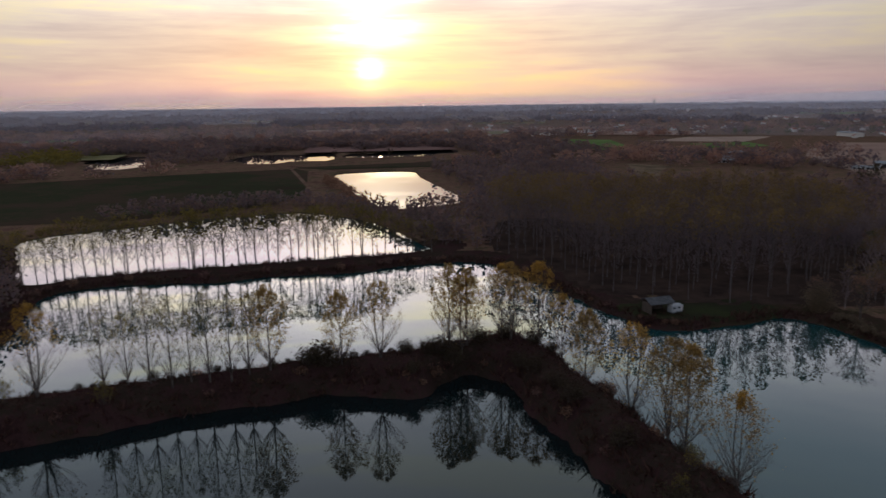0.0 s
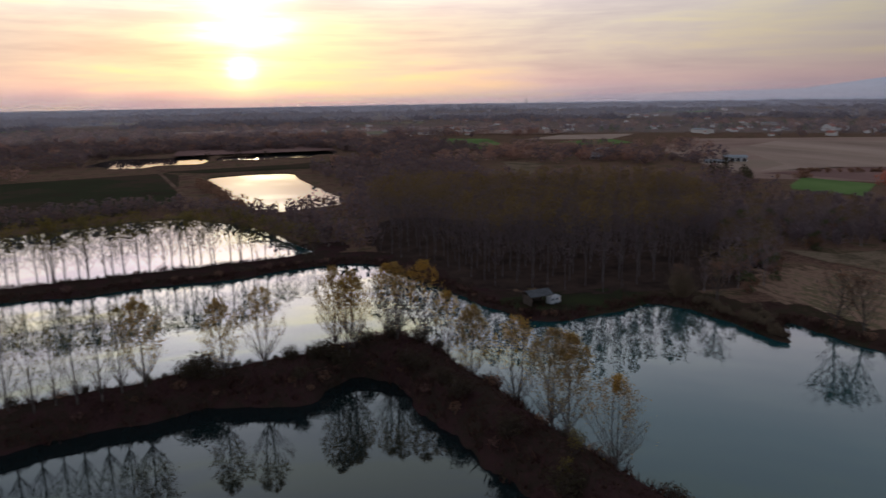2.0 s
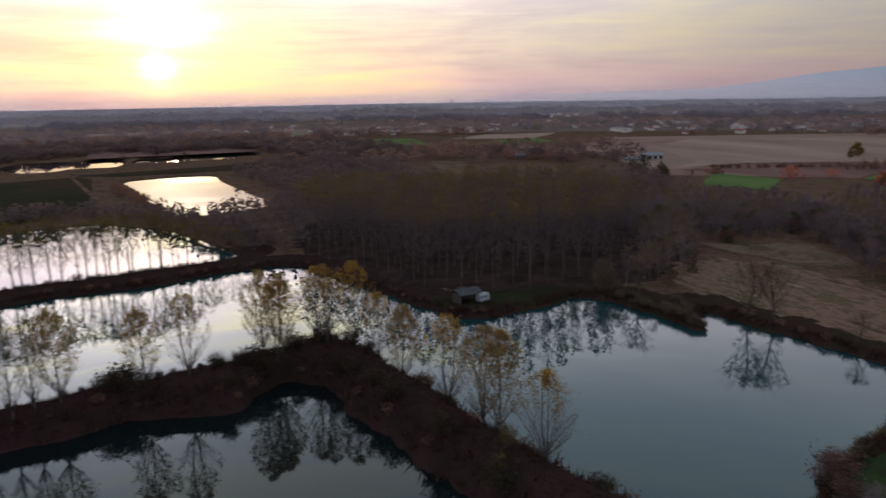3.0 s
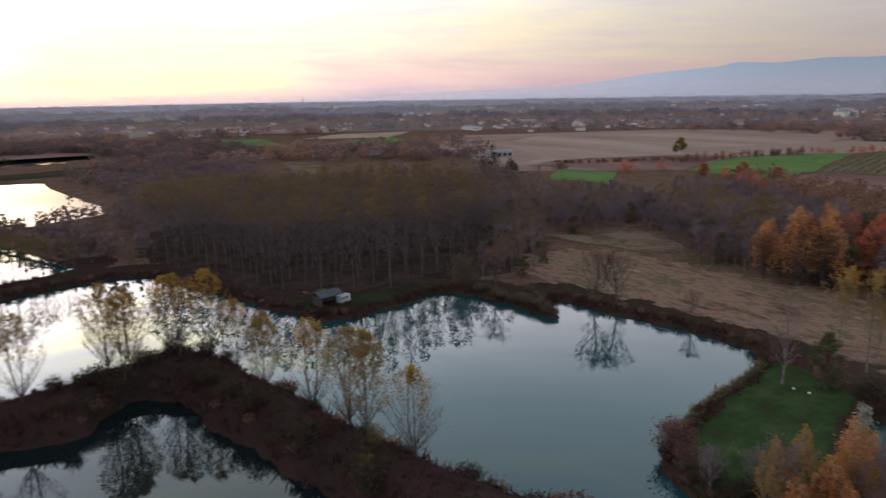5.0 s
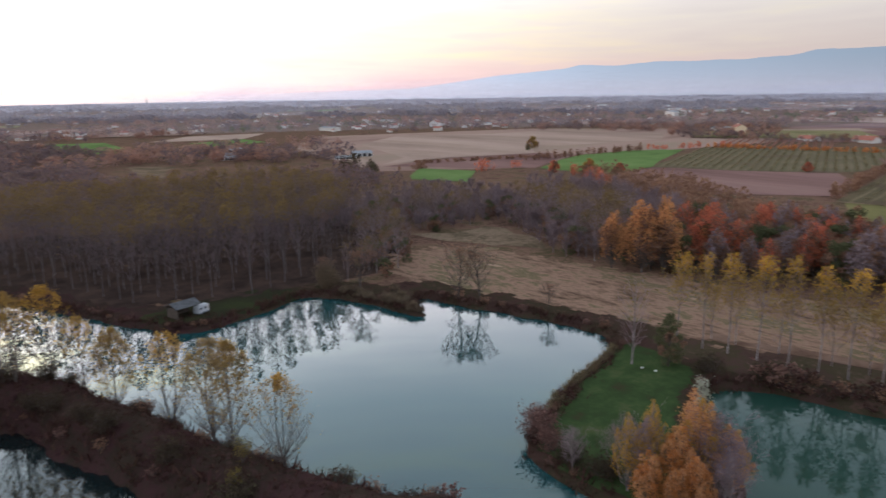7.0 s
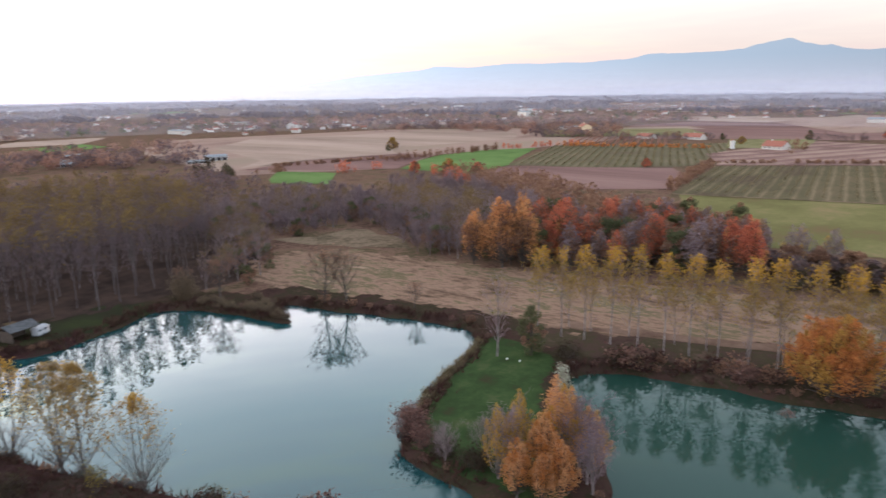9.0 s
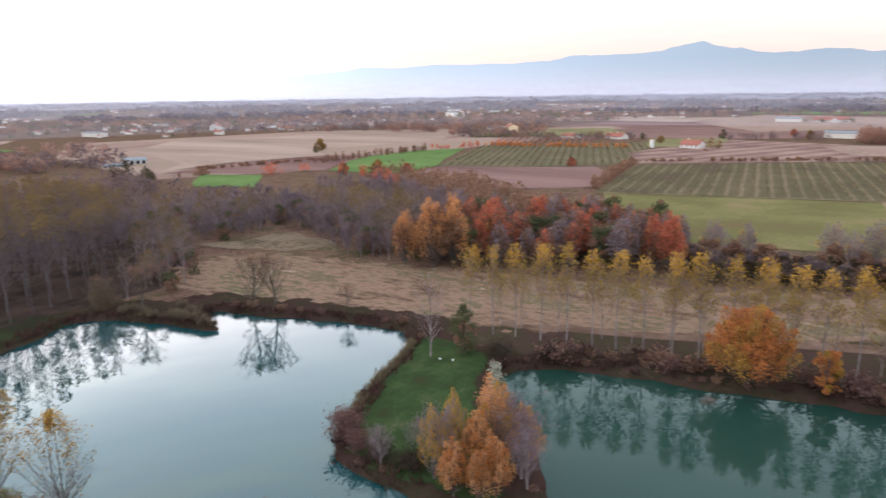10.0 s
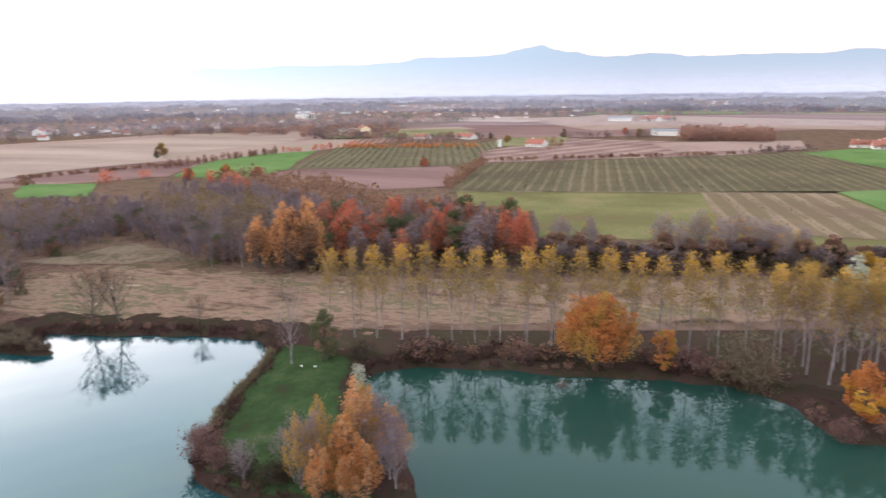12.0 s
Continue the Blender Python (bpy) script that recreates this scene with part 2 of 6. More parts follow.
M_RED = foliage("rust_red_leaves", [(0.29, 0.086, 0.062), (0.43, 0.130, 0.078), (0.53, 0.18, 0.098)], 0.45, 0.7)
M_RUSSET = foliage("russet_leaves", [(0.36, 0.160, 0.072), (0.49, 0.215, 0.088), (0.57, 0.29, 0.125), (0.40, 0.22, 0.095)], 0.45, 0.8)
M_BROWN = foliage("brown_leaves", [(0.135, 0.078, 0.058), (0.21, 0.118, 0.080), (0.27, 0.160, 0.104)], 0.4, 0.6)
M_GREENLEAF = foliage("dark_green_leaves", [(0.060, 0.066, 0.036), (0.090, 0.098, 0.048), (0.13, 0.12, 0.060)], 0.35, 0.6)
M_DRYTWIG = foliage("grey_brown_twigs", [(0.110, 0.080, 0.054), (0.155, 0.115, 0.076), (0.20, 0.150, 0.100)], 0.35, 0.7)
M_SILVER = foliage("grey_green_leaves", [(0.22, 0.23, 0.18), (0.32, 0.33, 0.26), (0.40, 0.40, 0.33)], 0.3, 0.7)
M_REED = foliage("dry_reeds", [(0.085, 0.066, 0.038), (0.150, 0.115, 0.064), (0.22, 0.175, 0.10)], 0.3, 0.8)
M_ROSE = foliage("reddish_bare_twigs", [(0.10, 0.050, 0.045), (0.16, 0.085, 0.070), (0.20, 0.125, 0.10)], 0.2, 0.7)
M_GROUND_TUFT = foliage("bank_tufts", [(0.024, 0.010, 0.010), (0.048, 0.021, 0.020), (0.078, 0.042, 0.032), (0.034, 0.028, 0.015)], 0.2, 0.8)
M_FARWOOD = foliage("far_wood", [(0.108, 0.085, 0.100), (0.142, 0.103, 0.110), (0.175, 0.112, 0.100), (0.130, 0.112, 0.098)], 0.5, 0.9)
M_FARBROWN = foliage("far_autumn_wood", [(0.20, 0.135, 0.130), (0.26, 0.160, 0.135), (0.30, 0.180, 0.130)], 0.5, 0.9)
# distance haze mixed into the leaf colours as a bluish mauve
M_HORIZON = foliage("hazed_horizon_wood", [(0.115, 0.100, 0.125), (0.140, 0.115, 0.132), (0.160, 0.125, 0.128)], 0.5, 0.9)
M_VINE = foliage("vine_rows", [(0.105, 0.086, 0.048), (0.150, 0.120, 0.070), (0.21, 0.165, 0.10)], 0.2, 0.9)
M_WALL = plain("white_render", (0.56, 0.53, 0.50), 0.8, vary=0.2)
M_CREAM = plain("cream_render", (0.66, 0.52, 0.36), 0.8, vary=0.12)
M_TILE = plain("clay_roof_tiles", (0.30, 0.115, 0.085), 0.85, vary=0.35)
M_SHEET = plain("grey_sheet_roof", (0.20, 0.22, 0.24), 0.75, 0.0)
M_BLUESHEET = plain("blue_grey_sheet", (0.22, 0.245, 0.27), 0.7, 0.0)
M_DARK = plain("dark_opening", (0.03, 0.03, 0.035), 0.4)
M_PANE = plain("window_glass", (0.05, 0.06, 0.07), 0.08)
M_WOOD = plain("weathered_wood", (0.09, 0.07, 0.058), 0.85, vary=0.4)
M_CARAVAN = plain("caravan_white_panel", (0.40, 0.42, 0.45), 0.4, vary=0.2)
M_RUBBER = plain("black_rubber", (0.02, 0.02, 0.02), 0.8)
M_STONE = plain("grey_stone", (0.40, 0.37, 0.34), 0.85)
M_WOODLEAF = foliage("plantation_leaves", [(0.115, 0.078, 0.044), (0.165, 0.115, 0.050), (0.22, 0.145, 0.060)], 0.45)
M_THICKET = foliage("mauve_grey_twigs", [(0.170, 0.125, 0.140), (0.215, 0.162, 0.176), (0.26, 0.195, 0.198)], 0.35, 0.7)
M_FARRED = foliage("far_rusty_wood", [(0.21, 0.125, 0.110), (0.26, 0.140, 0.108), (0.29, 0.170, 0.125)], 0.5, 0.9)
# leaf litter with the plantation's shade darkened into its colours
M_LITTER_SHADE = surface("tree_shaded_litter", [(0.022, 0.015, 0.013), (0.038, 0.026, 0.022), (0.058, 0.038, 0.030)], 0.15, 1.6)
M_BRAMBLE = foliage("dark_brambles", [(0.032, 0.024, 0.018), (0.055, 0.038, 0.026), (0.060, 0.058, 0.030)], 0.25, 0.7)
M_WORNSHEET = plain("rusty_grey_sheet_roof", (0.085, 0.088, 0.095), 0.8, vary=0.45)
M_PALEPANEL = plain("pale_barn_panel", (0.56, 0.57, 0.58), 0.5, vary=0.15)
M_WHITE = plain("white_plastic", (0.82, 0.82, 0.80), 0.4, vary=0.05)
M_VINEYARD = striped("vineyard_strips", [(0.105, 0.076, 0.054), (0.090, 0.084, 0.048), (0.122, 0.096, 0.062)], (0.150, 0.117, 0.078), 4.6, 0.375, 0.30)
M_ORCHARD = striped("orchard_strips", [(0.078, 0.056, 0.040), (0.084, 0.072, 0.042), (0.115, 0.086, 0.054)], (0.165, 0.126, 0.080), 5.4, 0.157, 0.14)
M_STRAWLINES = striped("straw_strips", [(0.125, 0.080, 0.058), (0.120, 0.092, 0.054), (0.165, 0.108, 0.075)], (0.22, 0.155, 0.108), 8.0, 0.157, 0.3)
M_MEADOW = surface("olive_meadow", [(0.120, 0.083, 0.046), (0.108, 0.098, 0.042), (0.132, 0.120, 0.052), (0.175, 0.130, 0.070)], 0.035, 0.6)
M_BRICKSOIL = striped("brown_soil_strips", [(0.120, 0.070, 0.062), (0.165, 0.100, 0.088), (0.20, 0.130, 0.108)], (0.27, 0.185, 0.15), 17.0, -0.45, 0.45)
M_FADED = foliage("faded_yellow_leaves", [(0.155, 0.106, 0.044), (0.24, 0.152, 0.048), (0.32, 0.198, 0.058), (0.185, 0.138, 0.064)], 0.45)
M_LOWLEAF = foliage("yellow_green_leaves", [(0.165, 0.118, 0.046), (0.25, 0.168, 0.052), (0.33, 0.215, 0.064), (0.19, 0.148, 0.068)], 0.45)
M_ROWSOIL = surface("brown_ground_under_poplars", [(0.034, 0.021, 0.018), (0.058, 0.035, 0.029), (0.042, 0.037, 0.021), (0.085, 0.052, 0.042)], 0.14, 1.2, strength=0.8)
M_TANLEAF = foliage("tan_yellow_leaves", [(0.27, 0.155, 0.045), (0.40, 0.225, 0.055), (0.46, 0.28, 0.085), (0.30, 0.21, 0.075)], 0.45)
M_AMBER = foliage("amber_leaves", [(0.40, 0.186, 0.082), (0.51, 0.245, 0.104), (0.60, 0.325, 0.155), (0.37, 0.22, 0.110)], 0.45, 0.8)

# ---- helpers for meshes ----
def mesh_of(name, verts, faces, mats=(), smooth=False):
    me = bpy.data.meshes.new(name)
    me.from_pydata([tuple(v) for v in verts], [], faces)
    for m in mats:
        me.materials.append(m)
    if smooth:
        me.shade_smooth()
    me.update()
    return me


def part(name, data, material, parent, label=""):
    """One mesh object under a thing or a part; data is a bmesh, a mesh or (verts, faces)."""
    if isinstance(data, bmesh.types.BMesh):
        me = bpy.data.meshes.new(name)
        data.to_mesh(me)
        data.free()
    elif isinstance(data, bpy.types.Mesh):
        me = data
    else:
        me = mesh_of(name, *data)
    if not me.materials:
        me.materials.append(material)
    ob = new(name, me)
    ob.parent = parent
    if label:
        tagged(ob, label)
    return ob


def rounded(points, steps=6, wobble=0.0, seed=0):
    """Closed smooth curve through the corners of a plan, with a slightly ragged edge."""
    pts = np.array(points, float)
    n = len(pts)
    out = []
    for i in range(n):
        a, b, c, d = pts[i - 1], pts[i], pts[(i + 1) % n], pts[(i + 2) % n]
        count = max(2, int(min(40, np.hypot(*(c - b)) / 1.5)) if steps == 0 else steps)
        for k in range(count):
            t = k / count
            out.append(0.5 * (2 * b + (c - a) * t + (2 * a - 5 * b + 4 * c - d) * t * t + (3 * b - a - 3 * c + d) * t ** 3))
    out = np.array(out)
    if wobble:
        out += np.array([[noise.noise((x * 0.25, y * 0.25, seed)), noise.noise((x * 0.25, y * 0.25, seed + 9))] for x, y in out]) * wobble
    return out


def inside(poly, x, y):
    """Which points lie within a plan outline."""
    res = np.zeros(np.shape(x), bool)
    for (x0, y0), (x1, y1) in zip(poly, np.roll(poly, -1, axis=0)):
        if y0 != y1:
            res ^= ((y0 > y) != (y1 > y)) & (x < (x1 - x0) * (y - y0) / (y1 - y0) + x0)
    return res


def edge_distance(poly, x, y):
    best = np.full(x.shape, 1e9)
    for (x0, y0), (x1, y1) in zip(poly, np.roll(poly, -1, axis=0)):
        dx, dy = x1 - x0, y1 - y0
        t = np.clip(((x - x0) * dx + (y - y0) * dy) / (dx * dx + dy * dy + 1e-12), 0, 1)
        best = np.minimum(best, (x - x0 - t * dx) ** 2 + (y - y0 - t * dy) ** 2)
    return np.sqrt(best)


# ---- plan of the ponds, at water level ----
WATER = -1.0
NEAR_POND = [(-90, 66), (-70, 74), (-53, 77), (-42, 81), (-35, 84), (-26, 85.5), (-20, 86.5), (-16, 88.5), (-10, 87), (-3.5, 86.5), (1, 93), (3, 94.5),
             (7, 92.5), (10, 89), (10.5, 83), (14, 74), (17, 64), (21, 52), (14, 34), (-30, 26), (-95, 36)]
NEAR_POND = [(x * k, y * k) for x, y, k in ((x, y, float(np.interp(x, [-45, -15], [1.015, 1.055])) if y > 50 else 1.0) for x, y in NEAR_POND)]
SOUTH_SHORE = [(-76, 97), (-62, 91.5), (-50, 95.5), (-42, 97.5), (-36, 99.5), (-27, 102.5), (-20, 105), (-13, 106), (-6, 108.5), (0, 111.5), (4, 113), (9, 116),
               (13.5, 115.5), (19, 106), (21.5, 97), (24.5, 88), (26, 82), (29, 74), (31, 68), (34, 60), (37, 54), (42, 49), (44, 40)]
SOUTH_SHORE = [(x * 0.955, y * 0.955) for x, y in SOUTH_SHORE]
NORTH_SHORE = [(51, 38), (51.8, 43.5), (53, 48), (54.6, 51.5), (57.4, 54), (61.5, 56), (68, 58.7), (74, 60.4), (79.5, 61.8), (86.5, 64.2), (91, 68), (92.3, 73), (90.6, 81), (88.4, 89.5),
               (85.4, 97.5), (83.6, 105), (82, 108.5), (79.5, 105), (77.2, 100), (75, 98.8), (73.6, 104), (72.4, 110), (71, 116), (68, 122), (64, 125), (56, 121.5), (48, 119.6), (43, 118.6), (38, 119.5), (33, 127), (24, 148), (12, 172)]
FAR_SHORE = [(2, 174), (-11, 170), (-20, 165), (-31, 163), (-44, 161), (-50, 157), (-60, 156.5), (-76, 154.5), (-86, 148), (-85, 138), (-79, 122), (-76, 110)]
MAIN_POND = SOUTH_SHORE + NORTH_SHORE + FAR_SHORE
GREEN_POND = [(86, 45.5), (89.5, 41.5), (91.5, 36), (93, 29), (94.5, 22), (95.5, 14), (97.5, 6), (98, -4.6), (95, -11.6), (90.4, -13.8), (86.4, -16.6), (87, -24), (84, -50),
              (50, -50), (38, -5), (53, 22), (60, 27), (67, 32), (74, 37), (81, 44)]
BACK_POND = [(-97, 156), (-84, 162), (-64, 169), (-41, 175), (-25, 179.5), (-13, 183), (-3, 190), (-7, 200), (-14, 218), (-27, 240), (-40, 252),
             (-52, 262), (-79, 251), (-111, 231), (-129, 212), (-114, 182)]
BRIGHT_POND = [(-59, 402), (-20, 413), (-11, 375), (3, 320), (9, 290), (6, 276), (-13, 264), (-22, 265), (-36, 300), (-48, 350)]
WOOD_PONDS = {"left": [(-143, 484), (-154, 540), (-96, 566), (-80, 496)], "right": [(-66, 524), (-66, 560), (6, 580), (5, 542)],
              "west": [(-230, 463), (-265, 548), (-240, 555), (-200, 463)]}
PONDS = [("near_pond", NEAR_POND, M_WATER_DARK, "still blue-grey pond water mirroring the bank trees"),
         ("main_pond", MAIN_POND, M_WATER, "large still teal pond reflecting the evening sky"),
         ("green_pond", GREEN_POND, M_WATER_GREEN, "still green pond water under autumn trees"),
         ("back_pond", BACK_POND, M_WATER, "long pale pond behind a row of poplars"),
         ("bright_pond", BRIGHT_POND, M_WATER, "small pond glowing with reflected sunset"),
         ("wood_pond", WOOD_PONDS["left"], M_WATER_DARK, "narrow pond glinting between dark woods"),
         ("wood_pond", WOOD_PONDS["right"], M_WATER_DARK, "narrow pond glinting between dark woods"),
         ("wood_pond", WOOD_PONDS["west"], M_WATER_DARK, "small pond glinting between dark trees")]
SHORES = [rounded(plan, 0, 1.1, i) for i, (_, plan, _, _) in enumerate(PONDS)]


# ---- ground: one sheet to the horizon, hollowed out where the ponds lie ----
def spaced(lo, hi, step, reach=4900, grow=1.09):
    mid = list(np.arange(lo, hi + step / 2, step))
    out, s = [mid[-1]], step
    while out[-1] < reach:
        s = min(s * grow, 260)
        out.append(out[-1] + s)
    left, s = [mid[0]], step
    while left[-1] > -reach:
        s = min(s * grow, 260)
        left.append(left[-1] - s)
    return np.array(left[:0:-1] + mid + out[1:])


gx, gy = spaced(-100, 112, 1.0), spaced(-55, 200, 1.0)
gy = np.concatenate([gy[gy <= 200], np.arange(203, 440, 3.0), gy[gy > 440]])
GX, GY = np.meshgrid(gx, gy)
fx, fy = GX.ravel(), GY.ravel()
away = np.full(fx.shape, 60.0)
for shore in SHORES:
    lo, hi = shore.min(0) - 12, shore.max(0) + 12
    pick = np.where((fx > lo[0]) & (fx < hi[0]) & (fy > lo[1]) & (fy < hi[1]))[0]
    dist = edge_distance(shore, fx[pick], fy[pick])
    dist[inside(shore, fx[pick], fy[pick])] *= -1
    away[pick] = np.minimum(away[pick], dist)
ease = np.clip(away / 2.6, -1, 1)
roughness = np.array([noise.noise((x * 0.35, y * 0.35, 0)) * 0.07 + noise.noise((x * 0.07, y * 0.07, 5)) * 0.08 for x, y in zip(fx, fy)])
fz = WATER + np.where(ease > 0, ease * (2 - ease) * (-WATER + 0.02), ease * 1.4) + roughness * np.clip(away / 2, 0, 1)
# the dike between the near and the main pond stands well above the water
ridge = np.clip((119 - fy) / 4, 0, 1) * np.clip((47 - fx) / 4, 0, 1) * np.clip((fy - 34) / 12, 0, 1)
fz += ridge * 3.1 * np.where(away > 0, 1 - (1 - np.clip(away / 4.5, 0, 1)) ** 2, 0.0)
nx = len(gx)
quads = [(j * nx + i, j * nx + i + 1, (j + 1) * nx + i + 1, (j + 1) * nx + i) for j in range(len(gy) - 1) for i in range(nx - 1)]
ground = new("ground", mesh_of("ground", np.c_[fx, fy, fz], quads, (M_GROUND, M_DIKE, M_BANK), True))
tagged(ground, "flat autumn countryside with brown grass and pond banks", "ground", kind="structure")
# drier reddish grass on the pond banks
cx, cy = (GX[:-1, :-1] + 0.5).ravel(), (GY[:-1, :-1] + 0.5).ravel()
banks = ((away.reshape(GX.shape)[:-1, :-1].ravel() < np.where((cx < 60) & (cy < 135), 18, 9)) & (cy < 200)).astype(np.int32)
banks[(banks == 1) & (cx > 47)] = 2
ground.data.polygons.foreach_set("material_index", banks)


def grounded(x, y):
    """Height of the ground sheet at a place."""
    i, j = int(np.clip(np.searchsorted(gx, x), 1, nx - 1)), int(np.clip(np.searchsorted(gy, y), 1, len(gy) - 1))
    tx, ty = (x - gx[i - 1]) / (gx[i] - gx[i - 1]), (y - gy[j - 1]) / (gy[j] - gy[j - 1])
    z = fz.reshape(GX.shape)
    return float((z[j - 1, i - 1] * (1 - tx) + z[j - 1, i] * tx) * (1 - ty) + (z[j, i - 1] * (1 - tx) + z[j, i] * tx) * ty)


def on_land(x, y, margin=0.6):
    return grounded(x, y) > WATER + margin


def sheet(name, outline, z, material, label, category, kind="structure"):
    """A level patch with a plan outline."""
    bm = bmesh.new()
    face = bm.faces.new([bm.verts.new((x, y, z)) for x, y in outline])
    if face.normal.z < 0 or sum(a[0] * b[1] - b[0] * a[1] for a, b in zip(outline, np.roll(outline, -1, axis=0))) < 0:
        face.normal_flip()
    bmesh.ops.triangulate(bm, faces=[face])
    me = bpy.data.meshes.new(name)
    bm.to_mesh(me)
    bm.free()
    me.materials.append(material)
    return tagged(new(name, me), label, category, kind=kind)


for k, ((name, _, material, label), shore) in enumerate(zip(PONDS, SHORES)):
    ahead, behind = np.roll(shore, -1, axis=0), np.roll(shore, 1, axis=0)
    run = ahead - behind
    out = np.c_[run[:, 1], -run[:, 0]] / (np.hypot(run[:, 0], run[:, 1])[:, None] + 1e-9)
    turn = np.sign(np.sum(shore[:, 0] * np.roll(shore[:, 1], -1) - np.roll(shore[:, 0], -1) * shore[:, 1]))
    sheet(name, (shore + out * turn * (0.9, 0.9, 0.9, 2.0, 3.0, 6.0, 6.0, 6.0)[k])[::2], WATER, material, label, "pond")

# ---- fields and roads, draped just above the ground ----
def field(name, outline, material, label, lift=0.10, wobble=0.0):
    pts = []
    ring = np.array(outline, float)
    for a, b in zip(ring, np.roll(ring, -1, axis=0)):
        count = max(1, int(np.hypot(*(b - a)) / 6))
        pts += [a + (b - a) * k / count for k in range(count)]
    pts = [(x + noise.noise((x * 0.1, y * 0.1, 3)) * wobble, y + noise.noise((x * 0.1, y * 0.1, 7)) * wobble) for x, y in pts]
    return sheet(name, pts, 0.03 + lift, material, label, "field")


def draped(name, outline, material, label, category, step=1.0, lift=0.05, ragged=1.2):
    """A patch of turf that follows the ground's shape near the water."""
    ring = np.array(outline, float)
    lo, hi = ring.min(0), ring.max(0)
    xs, ys = np.arange(lo[0], hi[0] + step, step), np.arange(lo[1], hi[1] + step, step)
    X, Y = np.meshgrid(xs, ys)
    within = inside(rounded(outline, 6), X + noise_grid(X, Y) * ragged, Y + noise_grid(Y, X) * ragged)
    idx, verts, faces = {}, [], []
    for j in range(len(ys) - 1):
        for i in range(len(xs) - 1):
            if within[j, i]:
                quad = []
                for q in ((j, i), (j, i + 1), (j + 1, i + 1), (j + 1, i)):
                    if q not in idx:
                        idx[q] = len(verts)
                        verts.append((xs[q[1]], ys[q[0]], grounded(xs[q[1]], ys[q[0]]) + lift))
                    quad.append(idx[q])
                faces.append(quad)
    return tagged(new(name, mesh_of(name, verts, faces, (material,), True)), label, category, kind="structure")


def noise_grid(X, Y):  # broad and fine wander of an edge
    return np.array([noise.noise((x * 0.25, y * 0.25, 2)) + 0.7 * noise.noise((x * 0.07, y * 0.07, 8)) for x, y in zip(X.ravel(), Y.ravel())]).reshape(X.shape)


draped("lawn", [(55.5, 50.5), (62, 55), (70, 58), (80, 60.4), (88, 63.5), (90, 58), (86, 49), (78, 46), (68, 40), (60, 34), (53, 30), (53, 44)], M_LAWN,
       "short green lawn on the strip between two ponds", "lawn", 0.6)
# floor patch stands in for the shade under the poplars
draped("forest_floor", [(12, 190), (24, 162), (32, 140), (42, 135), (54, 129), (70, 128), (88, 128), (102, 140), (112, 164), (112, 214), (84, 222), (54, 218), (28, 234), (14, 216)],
       M_LITTER_SHADE, "leaf litter under planted poplars, darkened for tree shade", "forest floor", 2.0, 0.05, 2.0)
draped("hut_turf", [(34, 130), (40, 121), (54, 122), (64, 126), (60, 132), (44, 134)], M_TURF, "worn turf round a waterside hut", "turf")
draped("dry_meadow", [(87, 126), (94, 138), (109, 142), (118, 134), (123, 114), (128, 90), (137, 40), (150, 2), (161, -35), (172, -80), (146, -80), (127, -10), (113, 24),
                      (102, 51), (97, 76), (94.6, 91), (92, 100), (89.4, 112)], M_TAN, "dry tan meadow of flattened grass beside the pond", "meadow", 0.75, 0.06, 4.5)
draped("poplar_ground", [(93.5, 62), (101.5, 52), (112.5, 24), (126.5, -10), (145, -78), (118, -78), (101, -30), (99, -12), (101.5, 2), (100, 16), (95.5, 32), (90.5, 46)],
       M_ROWSOIL, "brown leaf-strewn ground under a row of poplars", "ground", 0.75, 0.055, 2.5)
field("clearing", [(116, 160), (128, 152), (142, 150), (142, 132), (132, 120), (122, 138)], M_GROUND_DRY, "dry grass clearing among grey trees", wobble=7)
field("wheat_field", [(272, 251), (316, 274), (345, 284), (392, 281), (422, 259), (345, 227), (318, 213), (273, 206)], M_GREEN, "bright green field of winter wheat", 0.2)
field("ploughed_field", [(248, 143), (270, 204), (316, 211), (328, 174), (350, 134), (326, 119), (276, 104)], M_PLOUGH, "brown ploughed field")
field("vineyard_ground", [(318, 213), (448, 260), (484, 191), (530, 163), (459, 141), (366, 129), (351, 135), (329, 174)], M_VINEYARD, "grassed vineyard floor", 0.15)
field("orchard_ground", [(262, 100), (368, 118), (450, -17), (490, -60), (363, -76), (299, -62)], M_ORCHARD, "grassed ground under rows of vines", 0.15)
field("meadow", [(262, 97), (276, 42), (296, -46), (302, -62), (240, -60), (200, -60), (185, 46), (200, 70)], M_MEADOW, "dull green meadow behind a belt of trees")
field("stubble_strip", [(283, 4), (297, -42), (243, -53), (206, -62), (208, -3)], M_STRAWLINES, "strip of pale crop stubble", 0.2)
field("green_field", [(470, -48), (560, -130), (380, -130), (388, -77)], M_GREEN, "bright green field beyond the vines", 0.25)
field("brown_field", [(384, 122), (435, 146), (576, 117), (538, -12), (497, -51), (452, -16), (372, 119)], M_BRICKSOIL, "dry brown field in strips", 0.2)
field("mixed_fields", [(205, 302), (232, 345), (262, 460), (330, 600), (560, 530), (650, 400), (575, 240), (424, 262), (392, 284), (345, 288), (272, 256)], M_PINKSOIL, "bare soil between stubble fields", 0.06)
field("stubble_field", [(226, 330), (260, 356), (306, 478), (395, 547), (470, 495), (540, 490), (542, 447), (569, 375), (540, 352), (495, 325), (475, 334), (439, 338), (371, 352), (340, 317), (280, 335)], M_STUBBLE, "wide pale stubble field")
field("large_ploughed_field", [(524, 246), (732, 330), (962, 276), (1061, 54), (1160, -221), (777, -149), (590, 100), (568, 187)], M_PLOUGH, "wide reddish ploughed field")
